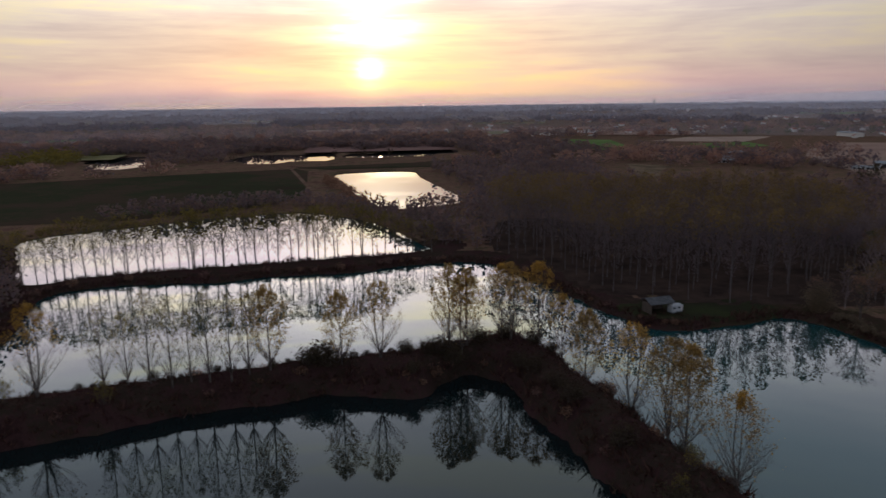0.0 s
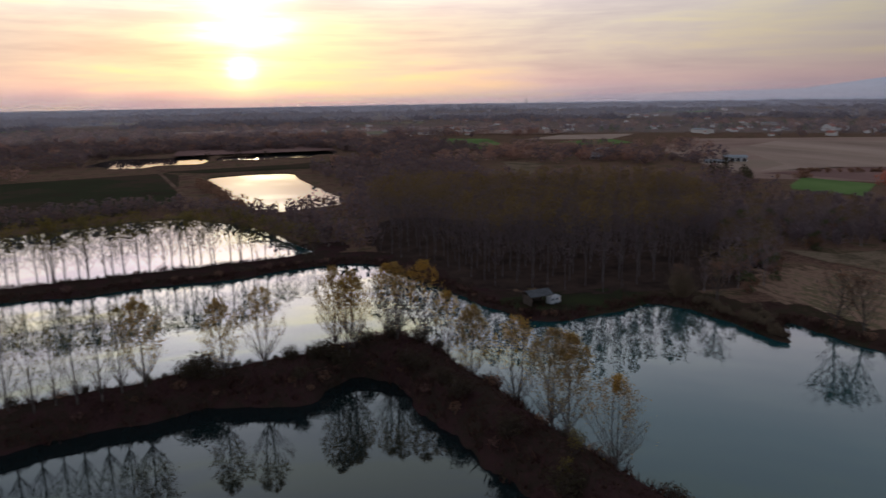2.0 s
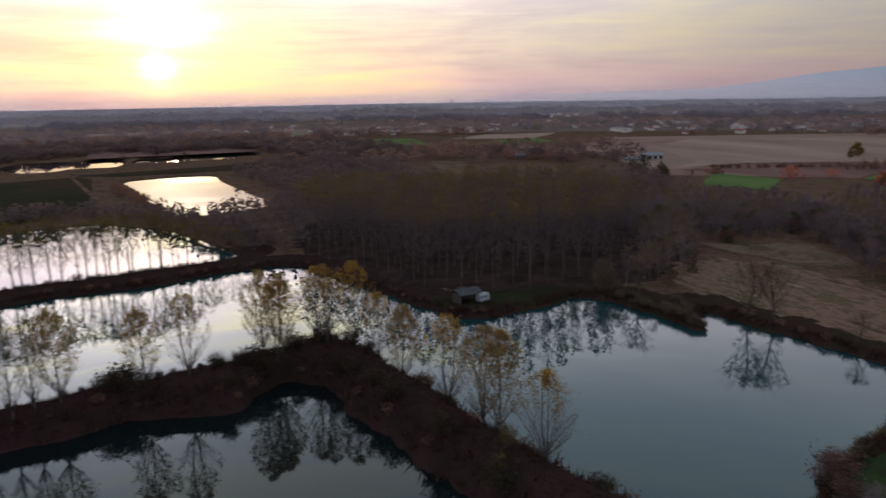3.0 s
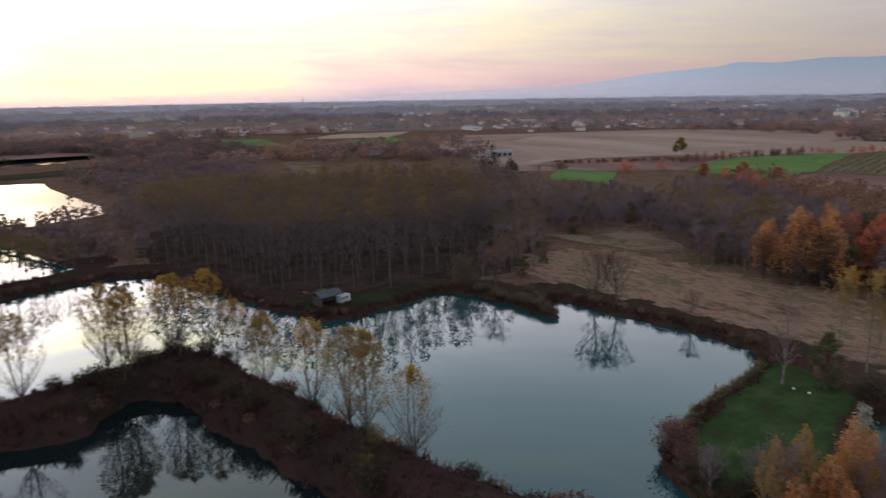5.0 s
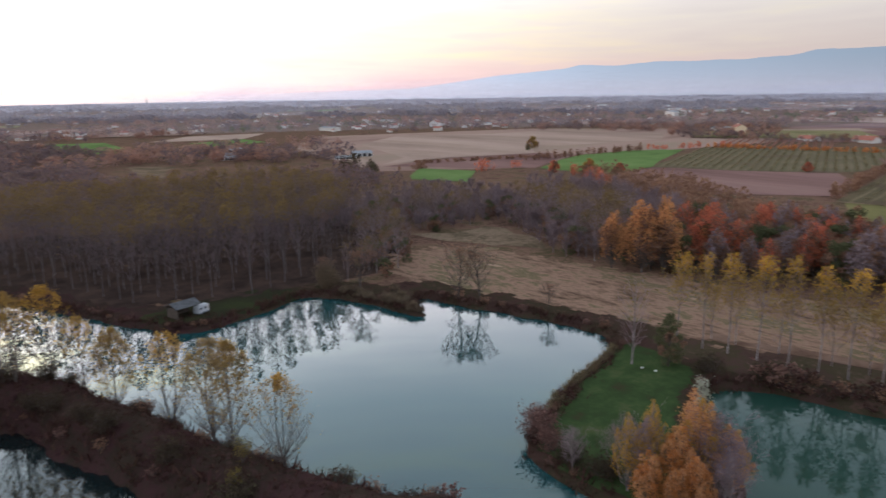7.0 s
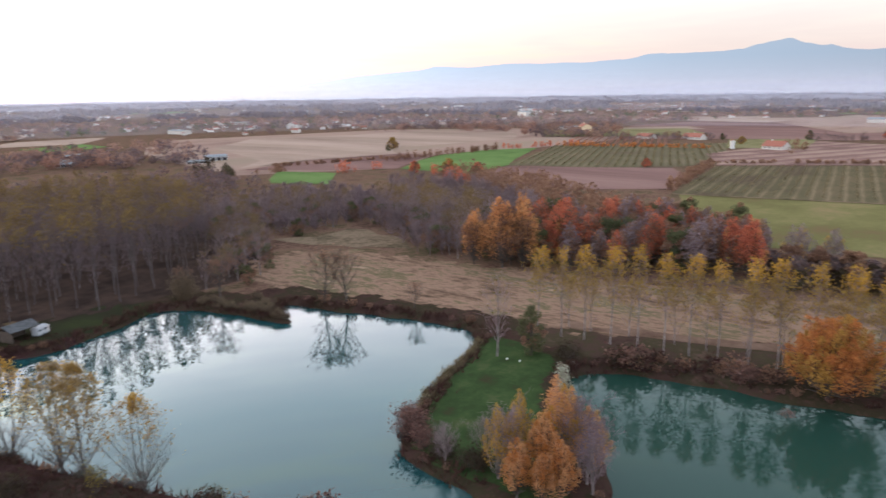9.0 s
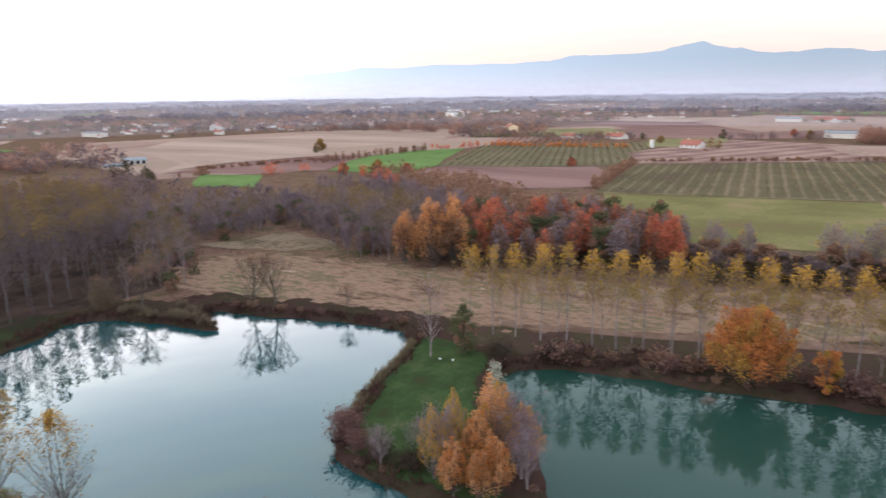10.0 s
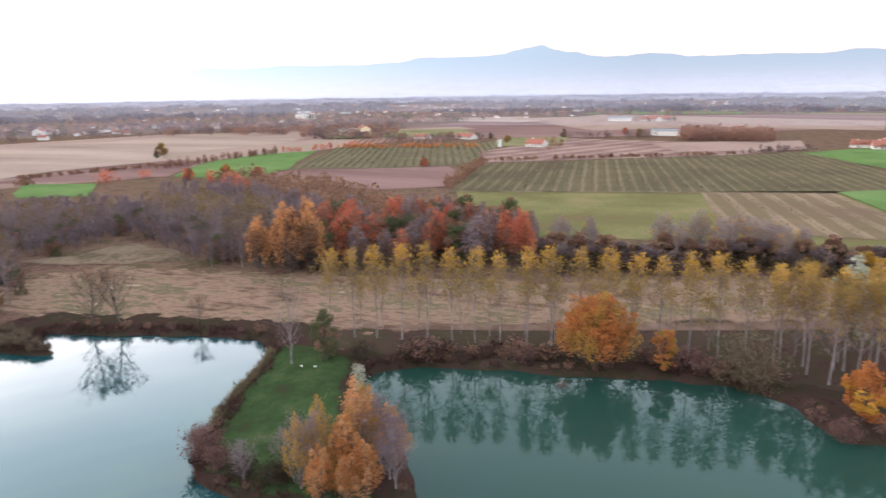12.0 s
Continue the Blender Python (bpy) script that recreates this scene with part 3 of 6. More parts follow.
field("pale_field", [(682, 111), (964, 276), (1065, 93), (898, -172), (713, -137), (763, 11)], M_PINKSOIL, "pale dry field", 0.3)
field("small_green_field", [(196, 262), (204, 274), (228, 298), (240, 266), (208, 236)], M_GREEN, "small green field behind bare trees", 0.2)
field("barn_field", [(208, 318), (224, 328), (300, 480), (330, 560), (280, 530), (246, 470), (222, 380)], M_STUBBLE, "pale field beside farm buildings", 0.05)
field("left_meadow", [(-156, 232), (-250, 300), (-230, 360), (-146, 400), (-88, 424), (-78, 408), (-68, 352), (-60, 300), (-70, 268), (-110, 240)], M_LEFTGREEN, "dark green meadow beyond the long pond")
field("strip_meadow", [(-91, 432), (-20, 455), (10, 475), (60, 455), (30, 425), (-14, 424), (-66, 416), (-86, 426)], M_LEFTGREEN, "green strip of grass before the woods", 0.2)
field("village_green", [(103, 550), (103, 625), (123, 699), (164, 678), (157, 587), (139, 543)], M_GREEN, "green field among brown woods", 0.2)
field("village_stubble", [(192, 648), (251, 709), (330, 700), (310, 671), (270, 622)], M_STUBBLE, "pale field among brown woods", 0.2)
field("village_meadow", [(214, 604), (270, 620), (268, 568), (216, 545)], M_GREEN, "green meadow behind farm buildings", 0.2)
field("soil_strip", [(219, 320), (280, 332), (343, 314), (345, 290), (316, 277), (272, 254), (246, 280), (234, 305)], M_PLOUGH, "narrow strip of bare mauve-brown soil", 0.15)
field("dry_soil_field", [(528, 45), (560, -10), (575, -58), (494, -54), (462, 22)], M_PINKSOIL, "pale dry soil before a rusty wood", 0.35)
field("green_strip", [(298, -44), (308, -62), (300, -90), (240, -84), (245, -54)], M_GREEN, "bright green strip of young crop", 0.3)
field("gap_field", [(95, 329), (107, 382), (114, 429), (136, 408), (123, 387), (101, 325)], M_GROUND_DRY, "small dry field between woods", 0.15)
field("house_lawn", [(482, 149), (568, 173), (591, 115), (501, 105)], M_DULLGREEN, "green garden round a red-roofed house", 0.3)
field("farm_green", [(570, 300), (600, 372), (660, 352), (610, 300)], M_GREEN, "green field by a white farm shed", 0.3)
field("gravel_track", [(104, 57), (110, 34), (126, -9), (150, -70), (146, -70), (122, -10), (107, 33), (101, 55)], M_TRACK, "earth track along the meadow's edge", 0.12)
field("field_road", [(262, 100), (300, -62), (330, -140), (326, -140), (298, -62), (260, 99)], M_GROUND_DRY, "pale gravel field road", 0.25)
field("pond_road", [(-95, 440), (-62, 330), (-38, 264), (-4, 198), (-5.6, 197.4), (-40, 263.5), (-64, 329), (-97, 440)], M_TRACK, "pale gravel track between ponds", 0.12)
ring = [radians(a) for a in np.arange(-60, 121, 4)]
# sheet over the far ground, with distance haze put into its mauve colour
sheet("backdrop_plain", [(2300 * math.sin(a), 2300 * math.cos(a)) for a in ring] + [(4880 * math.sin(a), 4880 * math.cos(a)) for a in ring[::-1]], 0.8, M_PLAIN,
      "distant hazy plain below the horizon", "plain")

# ---- trees ----
rng = np.random.default_rng(7)


class Growth:
    """Collects the faces of one part of a plant."""

    def __init__(self):
        self.v, self.f, self.n, self.tinted = [], [], 0, []

    def tube(self, pts, radii, sides=5):
        pts = np.array(pts, float)
        ways = np.gradient(pts, axis=0)
        start = self.n
        for p, way, r in zip(pts, ways, radii):
            way = way / (np.linalg.norm(way) + 1e-9)
            side = np.cross(way, (0.31, 0.95, 0.0))
            side /= np.linalg.norm(side) + 1e-9
            other = np.cross(way, side)
            for k in range(sides):
                a = 2 * math.pi * k / sides
                self.v.append(p + r * (math.cos(a) * side + math.sin(a) * other))
        for i in range(len(pts) - 1):
            for k in range(sides):
                a, b = start + i * sides + k, start + i * sides + (k + 1) % sides
                self.f.append((a, b, b + sides, a + sides))
        self.n += len(pts) * sides

    def sliver(self, a, b, wide):
        """A thin twig that tapers to a point."""
        a, b = np.array(a, float), np.array(b, float)
        way = b - a
        side = np.cross(way, rng.normal(size=3))
        side *= wide / (np.linalg.norm(side) + 1e-9)
        other = np.cross(way, side)
        other *= wide / (np.linalg.norm(other) + 1e-9)
        self.v += [a + side, a - 0.5 * side + 0.87 * other, a - 0.5 * side - 0.87 * other, b]
        n = self.n
        self.f += [(n, n + 1, n + 3), (n + 1, n + 2, n + 3), (n + 2, n, n + 3)]
        self.n += 4

    def leaves(self, centres, size, outward=None, vary=0.4):
        """Small folded leaves or leaf clumps at the places given."""
        c = np.array(centres, float)
        if not len(c):
            return
        a = rng.normal(size=c.shape)
        if outward is not None:
            a = a * 0.8 + np.array(outward) * 1.0
        a /= np.linalg.norm(a, axis=1)[:, None] + 1e-9
        u = np.cross(a, rng.normal(size=c.shape))
        u /= np.linalg.norm(u, axis=1)[:, None] + 1e-9
        v = np.cross(a, u)
        s = (size * (1 + vary * (rng.random(len(c)) * 2 - 1)))[:, None]
        fold = a * s * 0.25
        quad = np.stack([c - u * s * 0.55, c - v * s * 0.45 + fold, c + u * s * 0.6, c + v * s * 0.45 + fold], axis=1)
        self.v += list(quad.reshape(-1, 3))
        for i in range(len(c)):
            n = self.n + 4 * i
            self.f.append((n, n + 1, n + 2, n + 3))
        self.n += 4 * len(c)

    def mesh(self, name, material, second=None):
        me = mesh_of(name, self.v, self.f, (material, second) if second else (material,))
        for a, b in self.tinted:
            for i in range(a, b):
                me.polygons[i].material_index = 1
        return me


def poplar(name, label, tall, wide, leaf, bark, twig, leaf_count, leaf_size, leaf_low=0.45, limbs=26, twigs=7, stem=0.14, forks=1, top_tuft=0.0, whisk=True, twig_wide=0.020, first=0.16, lower=None, slender=1.0, rate=1.0, widest=0.42):
    """Slender tree: straight tapered trunk, steep limbs that fan out, fine twigs, sparse leaves."""
    base = tagged(new(name), label, "tree")
    trunk, limb, crown = Growth(), Growth(), Growth()
    lean = rng.normal(size=2) * 0.02 * tall
    spots, ways = [], []
    for f in range(forks):
        split = rng.normal(size=2) * (0.09 * tall if forks > 1 else 0.0)
        path = [np.array([lean[0] * t * t + split[0] * max(0, t - 0.08) + math.sin(5 * t + f) * 0.10, lean[1] * t * t + split[1] * max(0, t - 0.08) + math.cos(4 * t) * 0.08,
                          tall * t * (1.0 if f == 0 else 0.93) - 0.3]) for t in np.linspace(0, 1, 9)]
        trunk.tube(path, [stem * (1.25 if i == 0 else 1) * (1 - 0.93 * i / 8) + 0.012 for i in range(9)], 6)
        for k in range(limbs // forks):
            t = first + (0.96 - first) * (k + rng.random()) / (limbs // forks)
            i = min(7, int(t * 8))
            root = path[i] + (path[i + 1] - path[i]) * (t * 8 - i)
            az = k * 2.4 + rng.random() * 1.2
            # longest limbs spring from the lower half
            reach = wide * 0.5 * (0.55 + 0.6 * rng.random()) * (1.15 - 0.85 * abs(t - widest) / (1 - widest))
            climb = (0.9 + 1.1 * rng.random()) * rate * reach + 0.05 * tall
            climb = min(climb, tall * 1.0 - root[2] + 0.2)
            out = np.array([math.cos(az), math.sin(az), 0])
            pts = [root, root + out * reach * 0.42 + np.array([0, 0, climb * 0.30]), root + out * reach * 0.80 + np.array([0, 0, climb * 0.68]),
                   root + out * reach + np.array([0, 0, climb])]
            r = stem * 0.36 * (1 - 0.6 * t) * slender
            limb.tube(pts, [r, r * 0.7, r * 0.42, 0.012], 4)
            for q in range(twigs):
                s = 0.25 + 0.75 * rng.random()
                j = min(2, int(s * 3))
                p = pts[j] + (pts[j + 1] - pts[j]) * (s * 3 - j)
                way = out * rng.normal(0.5, 0.4) + rng.normal(size=3) * 0.42 + np.array([0, 0, 0.75])
                long = reach * (0.22 + 0.3 * rng.random()) + 0.2
                tip = p + way * long * 0.8
                limb.sliver(p, tip, twig_wide)
                if whisk:
                    for _ in range(2):
                        m = p + (tip - p) * (0.3 + 0.6 * rng.random())
                        limb.sliver(m, m + (way * 0.7 + rng.normal(size=3) * 0.5) * long * 0.5, twig_wide * 0.7)
                spots.append(tip)
                spots.append(p + (tip - p) * 0.6)
                ways.append(t)
                ways.append(t)
    spots = np.array(spots)
    high = spots[:, 2] / tall
    weight = np.clip((high - leaf_low) / (1 - leaf_low), 0.02, 1) ** 1.2
    if top_tuft:
        weight = np.where(high > 1 - top_tuft, 3.0, weight * 0.15)
    pick = rng.choice(len(spots), leaf_count, p=weight / weight.sum())
    crown.leaves(spots[pick] + rng.normal(size=(leaf_count, 3)) * 0.26, leaf_size)
    part("trunk", trunk.mesh("trunk", bark), bark, base)
    part("branchwork", limb.mesh("branchwork", twig), twig, base)
    part("crown", crown.mesh("crown", leaf), leaf, base)
    if lower:  # thin faded leaves on the limbs below the top
        thin, (tone, amount) = Growth(), lower
        weight = np.where(high < 1 - top_tuft, np.clip(high - 0.25, 0.02, 1), 0.0)
        pick = rng.choice(len(spots), amount, p=weight / weight.sum())
        thin.leaves(spots[pick] + rng.normal(size=(amount, 3)) * 0.3, leaf_size * 0.9)
        part("lower_leaves", thin.mesh("lower_leaves", tone), tone, base)
    return base


def domed_poplar(name, label, tall, wide, leaf, leaf_count, leaf_size, bottom=0.2, leafy_from=0.3, limbs=46, twigs=12, stem=0.13, forks=1, twig_wide=0.017):
    """Poplar with an egg-shaped crown: limbs climb steeply from the trunk to an even outline, twigs fill it, leaves thicken towards the top."""
    base = tagged(new(name), label, "tree")
    trunk, limb, crown = Growth(), Growth(), Growth()
    centres = []
    for f in range(forks):
        split = np.array([math.cos(2.2 * f + 0.6), math.sin(2.2 * f + 0.6), 0.0]) * (0.10 * wide if forks > 1 else 0.0)
        bend = rng.normal(size=2) * 0.015 * tall
        path = [split * min(1.0, 2.5 * t) + np.array([bend[0] * t * t, bend[1] * t * t, tall * t * (0.97 if f else 1.0) - 0.3]) for t in np.linspace(0, 1, 9)]
        trunk.tube(path, [stem * (1.3 if i == 0 else 1) * (1 - 0.92 * i / 8) + 0.010 for i in range(9)], 6)
        centres.append(path)

    def outline(h):
        return 0.5 * wide * np.sin(np.pi * np.clip(h, 0.02, 0.985) ** 0.86) ** 0.62

    spots = []
    for k in range(limbs):
        path = centres[k % forks]
        h = (k + rng.random()) / limbs
        z, az = tall * (bottom + (1 - bottom) * h), k * 2.4 + rng.random()
        r = float(outline(h)) * (0.70 + 0.30 * rng.random())
        side = np.array([math.cos(az), math.sin(az), 0.0])
        low = max(0.10 * tall, z - r * (1.15 + 0.6 * rng.random()) - 0.06 * tall)
        u = min(7.99, max(0.0, low / tall * 8))
        root = path[int(u)] + (path[int(u) + 1] - path[int(u)]) * (u - int(u))
        tip = np.array([path[4][0], path[4][1], 0]) + side * r + np.array([0, 0, z])
        pts = [root, root + (tip - root) * 0.35 + side * 0.05 * r, root + (tip - root) * 0.72 + side * 0.04 * r, tip]
        thick = stem * 0.30 * (1 - 0.6 * low / tall)
        limb.tube(pts, [thick, thick * 0.7, thick * 0.4, 0.010], 4)
        for _ in range(twigs):
            g = 0.30 + 0.70 * rng.random()
            j = min(2, int(g * 3))
            p = pts[j] + (pts[j + 1] - pts[j]) * (g * 3 - j)
            q = p + (side * 0.4 + rng.normal(size=3) * 0.55 + np.array([0, 0, 0.65])) * wide * (0.07 + 0.08 * rng.random())
            hq = (q[2] / tall - bottom) / (1 - bottom)
            most, now = float(outline(hq)) * 1.04, math.hypot(q[0], q[1])
            if now > most:
                q[:2] *= most / now
            q[2] = min(q[2], tall * 1.01)
            limb.sliver(p, q, twig_wide)
            m = p + (q - p) * 0.5
            limb.sliver(m, m + (q - p) * 0.35 + rng.normal(size=3) * 0.035 * wide, twig_wide * 0.7)
            spots += [q, m]
    spots = np.array(spots)
    weight = np.clip((spots[:, 2] / tall - leafy_from) / (1 - leafy_from), 0.015, 1) ** 1.1
    pick = rng.choice(len(spots), leaf_count, p=weight / weight.sum())
    crown.leaves(spots[pick] + rng.normal(size=(leaf_count, 3)) * 0.20, leaf_size)
    part("trunk", trunk.mesh("trunk", M_BARK), M_BARK, base)
    part("branchwork", limb.mesh("branchwork", M_TWIG), M_TWIG, base)
    part("crown", crown.mesh("crown", leaf), leaf, base)
    return base


def leafy_tree(name, label, tall, wide, leaf, bark, clumps=34, per=70, size=0.34, low=0.22, stem=0.18, second=None, category="tree", skew=0.0, share=0.3, lump=1.0):
    """Broad tree: limbs that carry many uneven clumps of leaves, with gaps between them."""
    base = tagged(new(name), label, category)
    trunk, crown = Growth(), Growth()
    fork = tall * max(0.12, low)
    trunk.tube([(0, 0, -0.3), (0.05, 0.03, fork * 0.6), (0.0, 0.08, fork), (0.1, 0.0, tall * 0.55), (0.0, 0.1, tall * 0.9)],
               [stem * 1.3, stem, stem * 0.85, stem * 0.5, 0.03], 6)
    for k in range(clumps):
        t = low + (1 - low) * ((k + rng.random()) / clumps) ** 0.85
        bulge = math.sin(math.pi * min(1, max(0.0, (t - low) / (1 - low) * 0.82 + 0.16))) ** 0.7
        r = wide * 0.5 * bulge * math.sqrt(0.15 + 0.85 * rng.random())
        az = rng.random() * 6.283
        c = np.array([math.cos(az) * r * (1 + skew), math.sin(az) * r, tall * t * (0.94 + 0.1 * rng.random())])
        if k % 2 == 0:
            root = np.array([0, 0, max(fork * 0.8, c[2] * 0.55)])
            trunk.tube([root, (root + c) / 2 + np.array([0, 0, -0.06 * tall * rng.random()]), c], [stem * 0.4, stem * 0.22, 0.02], 4)
        rad = wide * (0.10 + 0.09 * rng.random()) * lump
        d = rng.normal(size=(per, 3))
        d /= np.linalg.norm(d, axis=1)[:, None]
        shell = c + d * np.array([1, 1, 0.85]) * rad * (0.55 + 0.5 * rng.random((per, 1)))
        first = len(crown.f)
        crown.leaves(shell, size, d)
        if second and rng.random() < share:
            crown.tinted.append((first, len(crown.f)))
        for _ in range(3):
            trunk.sliver(c, c + d[int(rng.integers(per))] * rad * 1.3, 0.02)
    part("trunk", trunk.mesh("trunk", bark), bark, base)
    part("crown", crown.mesh("crown", leaf, second), leaf, base)
    return base


def plume_tree(name, label, tall, wide, leaf, bark, twig, stems=20, per=240, size=0.2, low=0.1, stem=0.15, second=None, share=0.3, slim=1.0, category="tree"):
    """Broad tree of many upright plumes: each limb sweeps up and ends in a narrow, pointed spray of twigs and leaves."""
    base = tagged(new(name), label, category)
    trunk, spray, crown = Growth(), Growth(), Growth()
    fork = tall * max(0.05, low)
    trunk.tube([(0, 0, -0.3), (0.03, 0.02, fork * 0.6), (0.0, 0.05, fork), (0.06, 0.0, tall * 0.45)], [stem * 1.3, stem, stem * 0.8, stem * 0.4], 6)
    for k in range(stems):
        az = k * 2.4 + 0.7 * rng.random()
        out = math.sqrt((k + 0.5) / stems)
        r = wide * 0.40 * out * (0.8 + 0.35 * rng.random())
        top = tall * (1.0 - 0.50 * out ** 2.2) * (0.86 + 0.18 * rng.random())
        long = tall * (0.30 + 0.16 * rng.random()) * (0.75 if out > 0.75 else 1.0)
        girth = wide * (0.085 + 0.05 * rng.random()) * slim
        side = np.array([math.cos(az), math.sin(az), 0.0])
        tip, foot = side * r * 1.06 + np.array([0, 0, top]), side * r * 0.70 + np.array([0, 0, max(top - long, fork * 0.6)])
        root = np.array([0, 0, fork * (0.5 + 0.5 * rng.random())])
        trunk.tube([root, root * 0.4 + foot * 0.6 + side * 0.1 * r - np.array([0, 0, 0.03 * tall]), foot, foot * 0.35 + tip * 0.65], [stem * 0.42, stem * 0.3, stem * 0.2, 0.014], 4)
        t = rng.random(per) ** 0.85
        swell = np.sin(np.pi * np.clip(0.10 + 0.86 * t, 0, 1)) ** 0.8 * (1.12 - 0.5 * t)
        d = rng.normal(size=(per, 3))
        d /= np.linalg.norm(d, axis=1)[:, None]
        at = foot + (tip - foot) * t[:, None] + d * (girth * swell * (0.30 + 0.55 * rng.random(per) + 0.30 * np.abs(rng.normal(size=per))))[:, None] * np.array([1, 1, 0.8])
        first = len(crown.f)
        crown.leaves(at, size, d + np.array([0, 0, 0.5]))
        if second and rng.random() < share:
            crown.tinted.append((first, len(crown.f)))
        for q in range(0, per, max(1, per // 26)):
            m = foot + (tip - foot) * max(0.0, t[q] - 0.22)
            spray.sliver(m, at[q] + d[q] * 0.12 * girth + np.array([0, 0, 0.1]), 0.02)
    part("trunk", trunk.mesh("trunk", bark), bark, base)
    part("branchwork", spray.mesh("branchwork", twig), twig, base)
    part("crown", crown.mesh("crown", leaf, second), leaf, base)
    return base


def shrub(name, label, tall, wide, leaf, twig, stems=22, leaf_count=200, size=0.22):
    """Low bush of many stems with leaves along them."""
    base = tagged(new(name), label, "shrub")
    stem, crown = Growth(), Growth()
    spots = []
    for k in range(stems):
        az, r = rng.random() * 6.283, wide * 0.5 * math.sqrt(rng.random())
        root = np.array([math.cos(az) * r * 0.4, math.sin(az) * r * 0.4, -0.15])
        tip = np.array([math.cos(az) * r, math.sin(az) * r, tall * (0.5 + 0.5 * rng.random()) * math.sqrt(max(0.1, 1 - (2 * r / wide) ** 2 * 0.7))])
        stem.sliver(root, tip, 0.035)
        for _ in range(4):
            p = root + (tip - root) * (0.3 + 0.6 * rng.random())
            q = p + rng.normal(size=3) * wide * 0.11 + np.array([0, 0, 0.12 * tall])
            stem.sliver(p, q, 0.018)
            spots += [q, (p + q) / 2]
        spots.append(tip)
    spots = np.array(spots)
    pick = rng.integers(len(spots), size=leaf_count)
    at = spots[pick] + rng.normal(size=(leaf_count, 3)) * 0.07 * wide
    at[:, 2] = np.maximum(at[:, 2], 0.05)
    crown.leaves(at, size)
    part("brushwood", stem.mesh("brushwood", twig), twig, base)
    part("crown", crown.mesh("crown", leaf), leaf, base)
    return base


def stand(kinds, places, group="", sizes=(0.9, 1.1)):
    """Plants copies of the kinds at the places (x, y[, height factor]); the first of each kind is the one that was built."""
    used = set()
    for i, place in enumerate(places):
        x, y = place[:2]
        k = i % len(kinds)
        s = place[2] if len(place) > 2 else sizes[0] + (sizes[1] - sizes[0]) * float(rng.random())
        m = Matrix.Translation((x, y, grounded(x, y))) @ Matrix.Rotation(float(rng.random()) * 6.283, 4, "Z")
        if k in used:
            ob = copy_thing(kinds[k], m)
        else:
            used.add(k)
            ob = kinds[k]
            ob.matrix_basis = m
        ob.scale = (s, s, s)
        if group:
            tagged(ob, group=group)


def scatter(outline, step, jitter, seed=0, turn=0.0):
    """Places on a jittered lattice inside a plan outline, on dry land."""
    r = np.random.default_rng(seed)
    ring = np.array(outline, float)
    mid = ring.mean(0)
    reach = np.abs(ring - mid).max() * 1.5
    c, s = math.cos(turn), math.sin(turn)
    got = []
    for u in np.arange(-reach, reach, step):
        for v in np.arange(-reach, reach, step):
            a, b = u + r.normal() * jitter, v + r.normal() * jitter
            x, y = mid[0] + a * c - b * s, mid[1] + a * s + b * c
            if inside(ring, np.array([x]), np.array([y]))[0] and on_land(x, y):
                got.append((x, y))
    return got


# poplars on the dikes: half bare, yellow leaves left at the top
def on_crest(places):
    """Places read on the level plain, drawn towards the eye's side onto the dike's raised crest."""
    return [(x * 0.923, y * 0.923, s * 0.923) for x, y, s in places]


DIKE_LABEL = "slender half-bare poplar with a few yellow leaves on a pond dike"
dike_kinds = [domed_poplar("poplar", DIKE_LABEL, 13.0, w, leaf, n, 0.18, low, top, 46, 12, 0.13, fk) for n, low, top, fk, w, leaf in
              ((3400, 0.20, 0.22, 1, 7.0, M_FADED), (1700, 0.16, 0.46, 2, 8.0, M_YELLOW), (3600, 0.18, 0.20, 1, 7.2, M_FADED), (1600, 0.18, 0.46, 1, 7.6, M_YELLOW), (2200, 0.18, 0.36, 2, 7.6, M_FADED))]
bare_kinds = [domed_poplar("poplar", "tall thin nearly bare poplar on a pond dike", 13.0, 5.0, M_OLIVE, n, 0.17, 0.16, 0.2, 42, 12, 0.12, 1) for n in (450, 800, 600)]
stand(bare_kinds, on_crest([(-49, 94, .95), (-46, 95, .85), (-43, 95.6, 1.08), (-40, 96, 1.06), (-37.6, 97.2, .86), (-35, 97.6, 1.07), (-32, 98.4, 1.06), (-29.6, 99.6, 1.0),
                   (-63, 88.5, .9), (-69, 88, 1.0)]), "poplars on the dike")
stand(dike_kinds, on_crest([(1, 110.2, 1.06), (-57, 91, 1.02), (-26.6, 100.6, 1.02), (16, 111, 1.08), (-10, 104.4, .95), (4, 111, 1.0), (3, 109.6, 1.02), (-16, 103.2, .92),
                    (10, 113, .98), (11.4, 112, 1.0), (28, 74, 1.02), (25, 86.2, 1.0), (22, 101.5, .98),
                    (19, 105.6, .85), (27.0, 77.0, 1.0)]), "poplars on the dike")
near_tree = domed_poplar("poplar", "spreading poplar with golden upper leaves at the tip of a dike", 10.8, 8.6, M_YELLOW, 1700, 0.16, 0.14, 0.50, 54, 12, 0.11, 2)
stand([near_tree], on_crest([(30.8, 66.2, 1.0)]))
far_dike_kinds = [poplar("poplar", "small thin poplar on the far dike", 11.5, 5.4, M_OLIVE, M_BARK, M_TWIG, n, 0.24, 0.02, 24, 8, 0.14, 1, whisk=False) for n in (300, 480, 200, 620)]
row = []
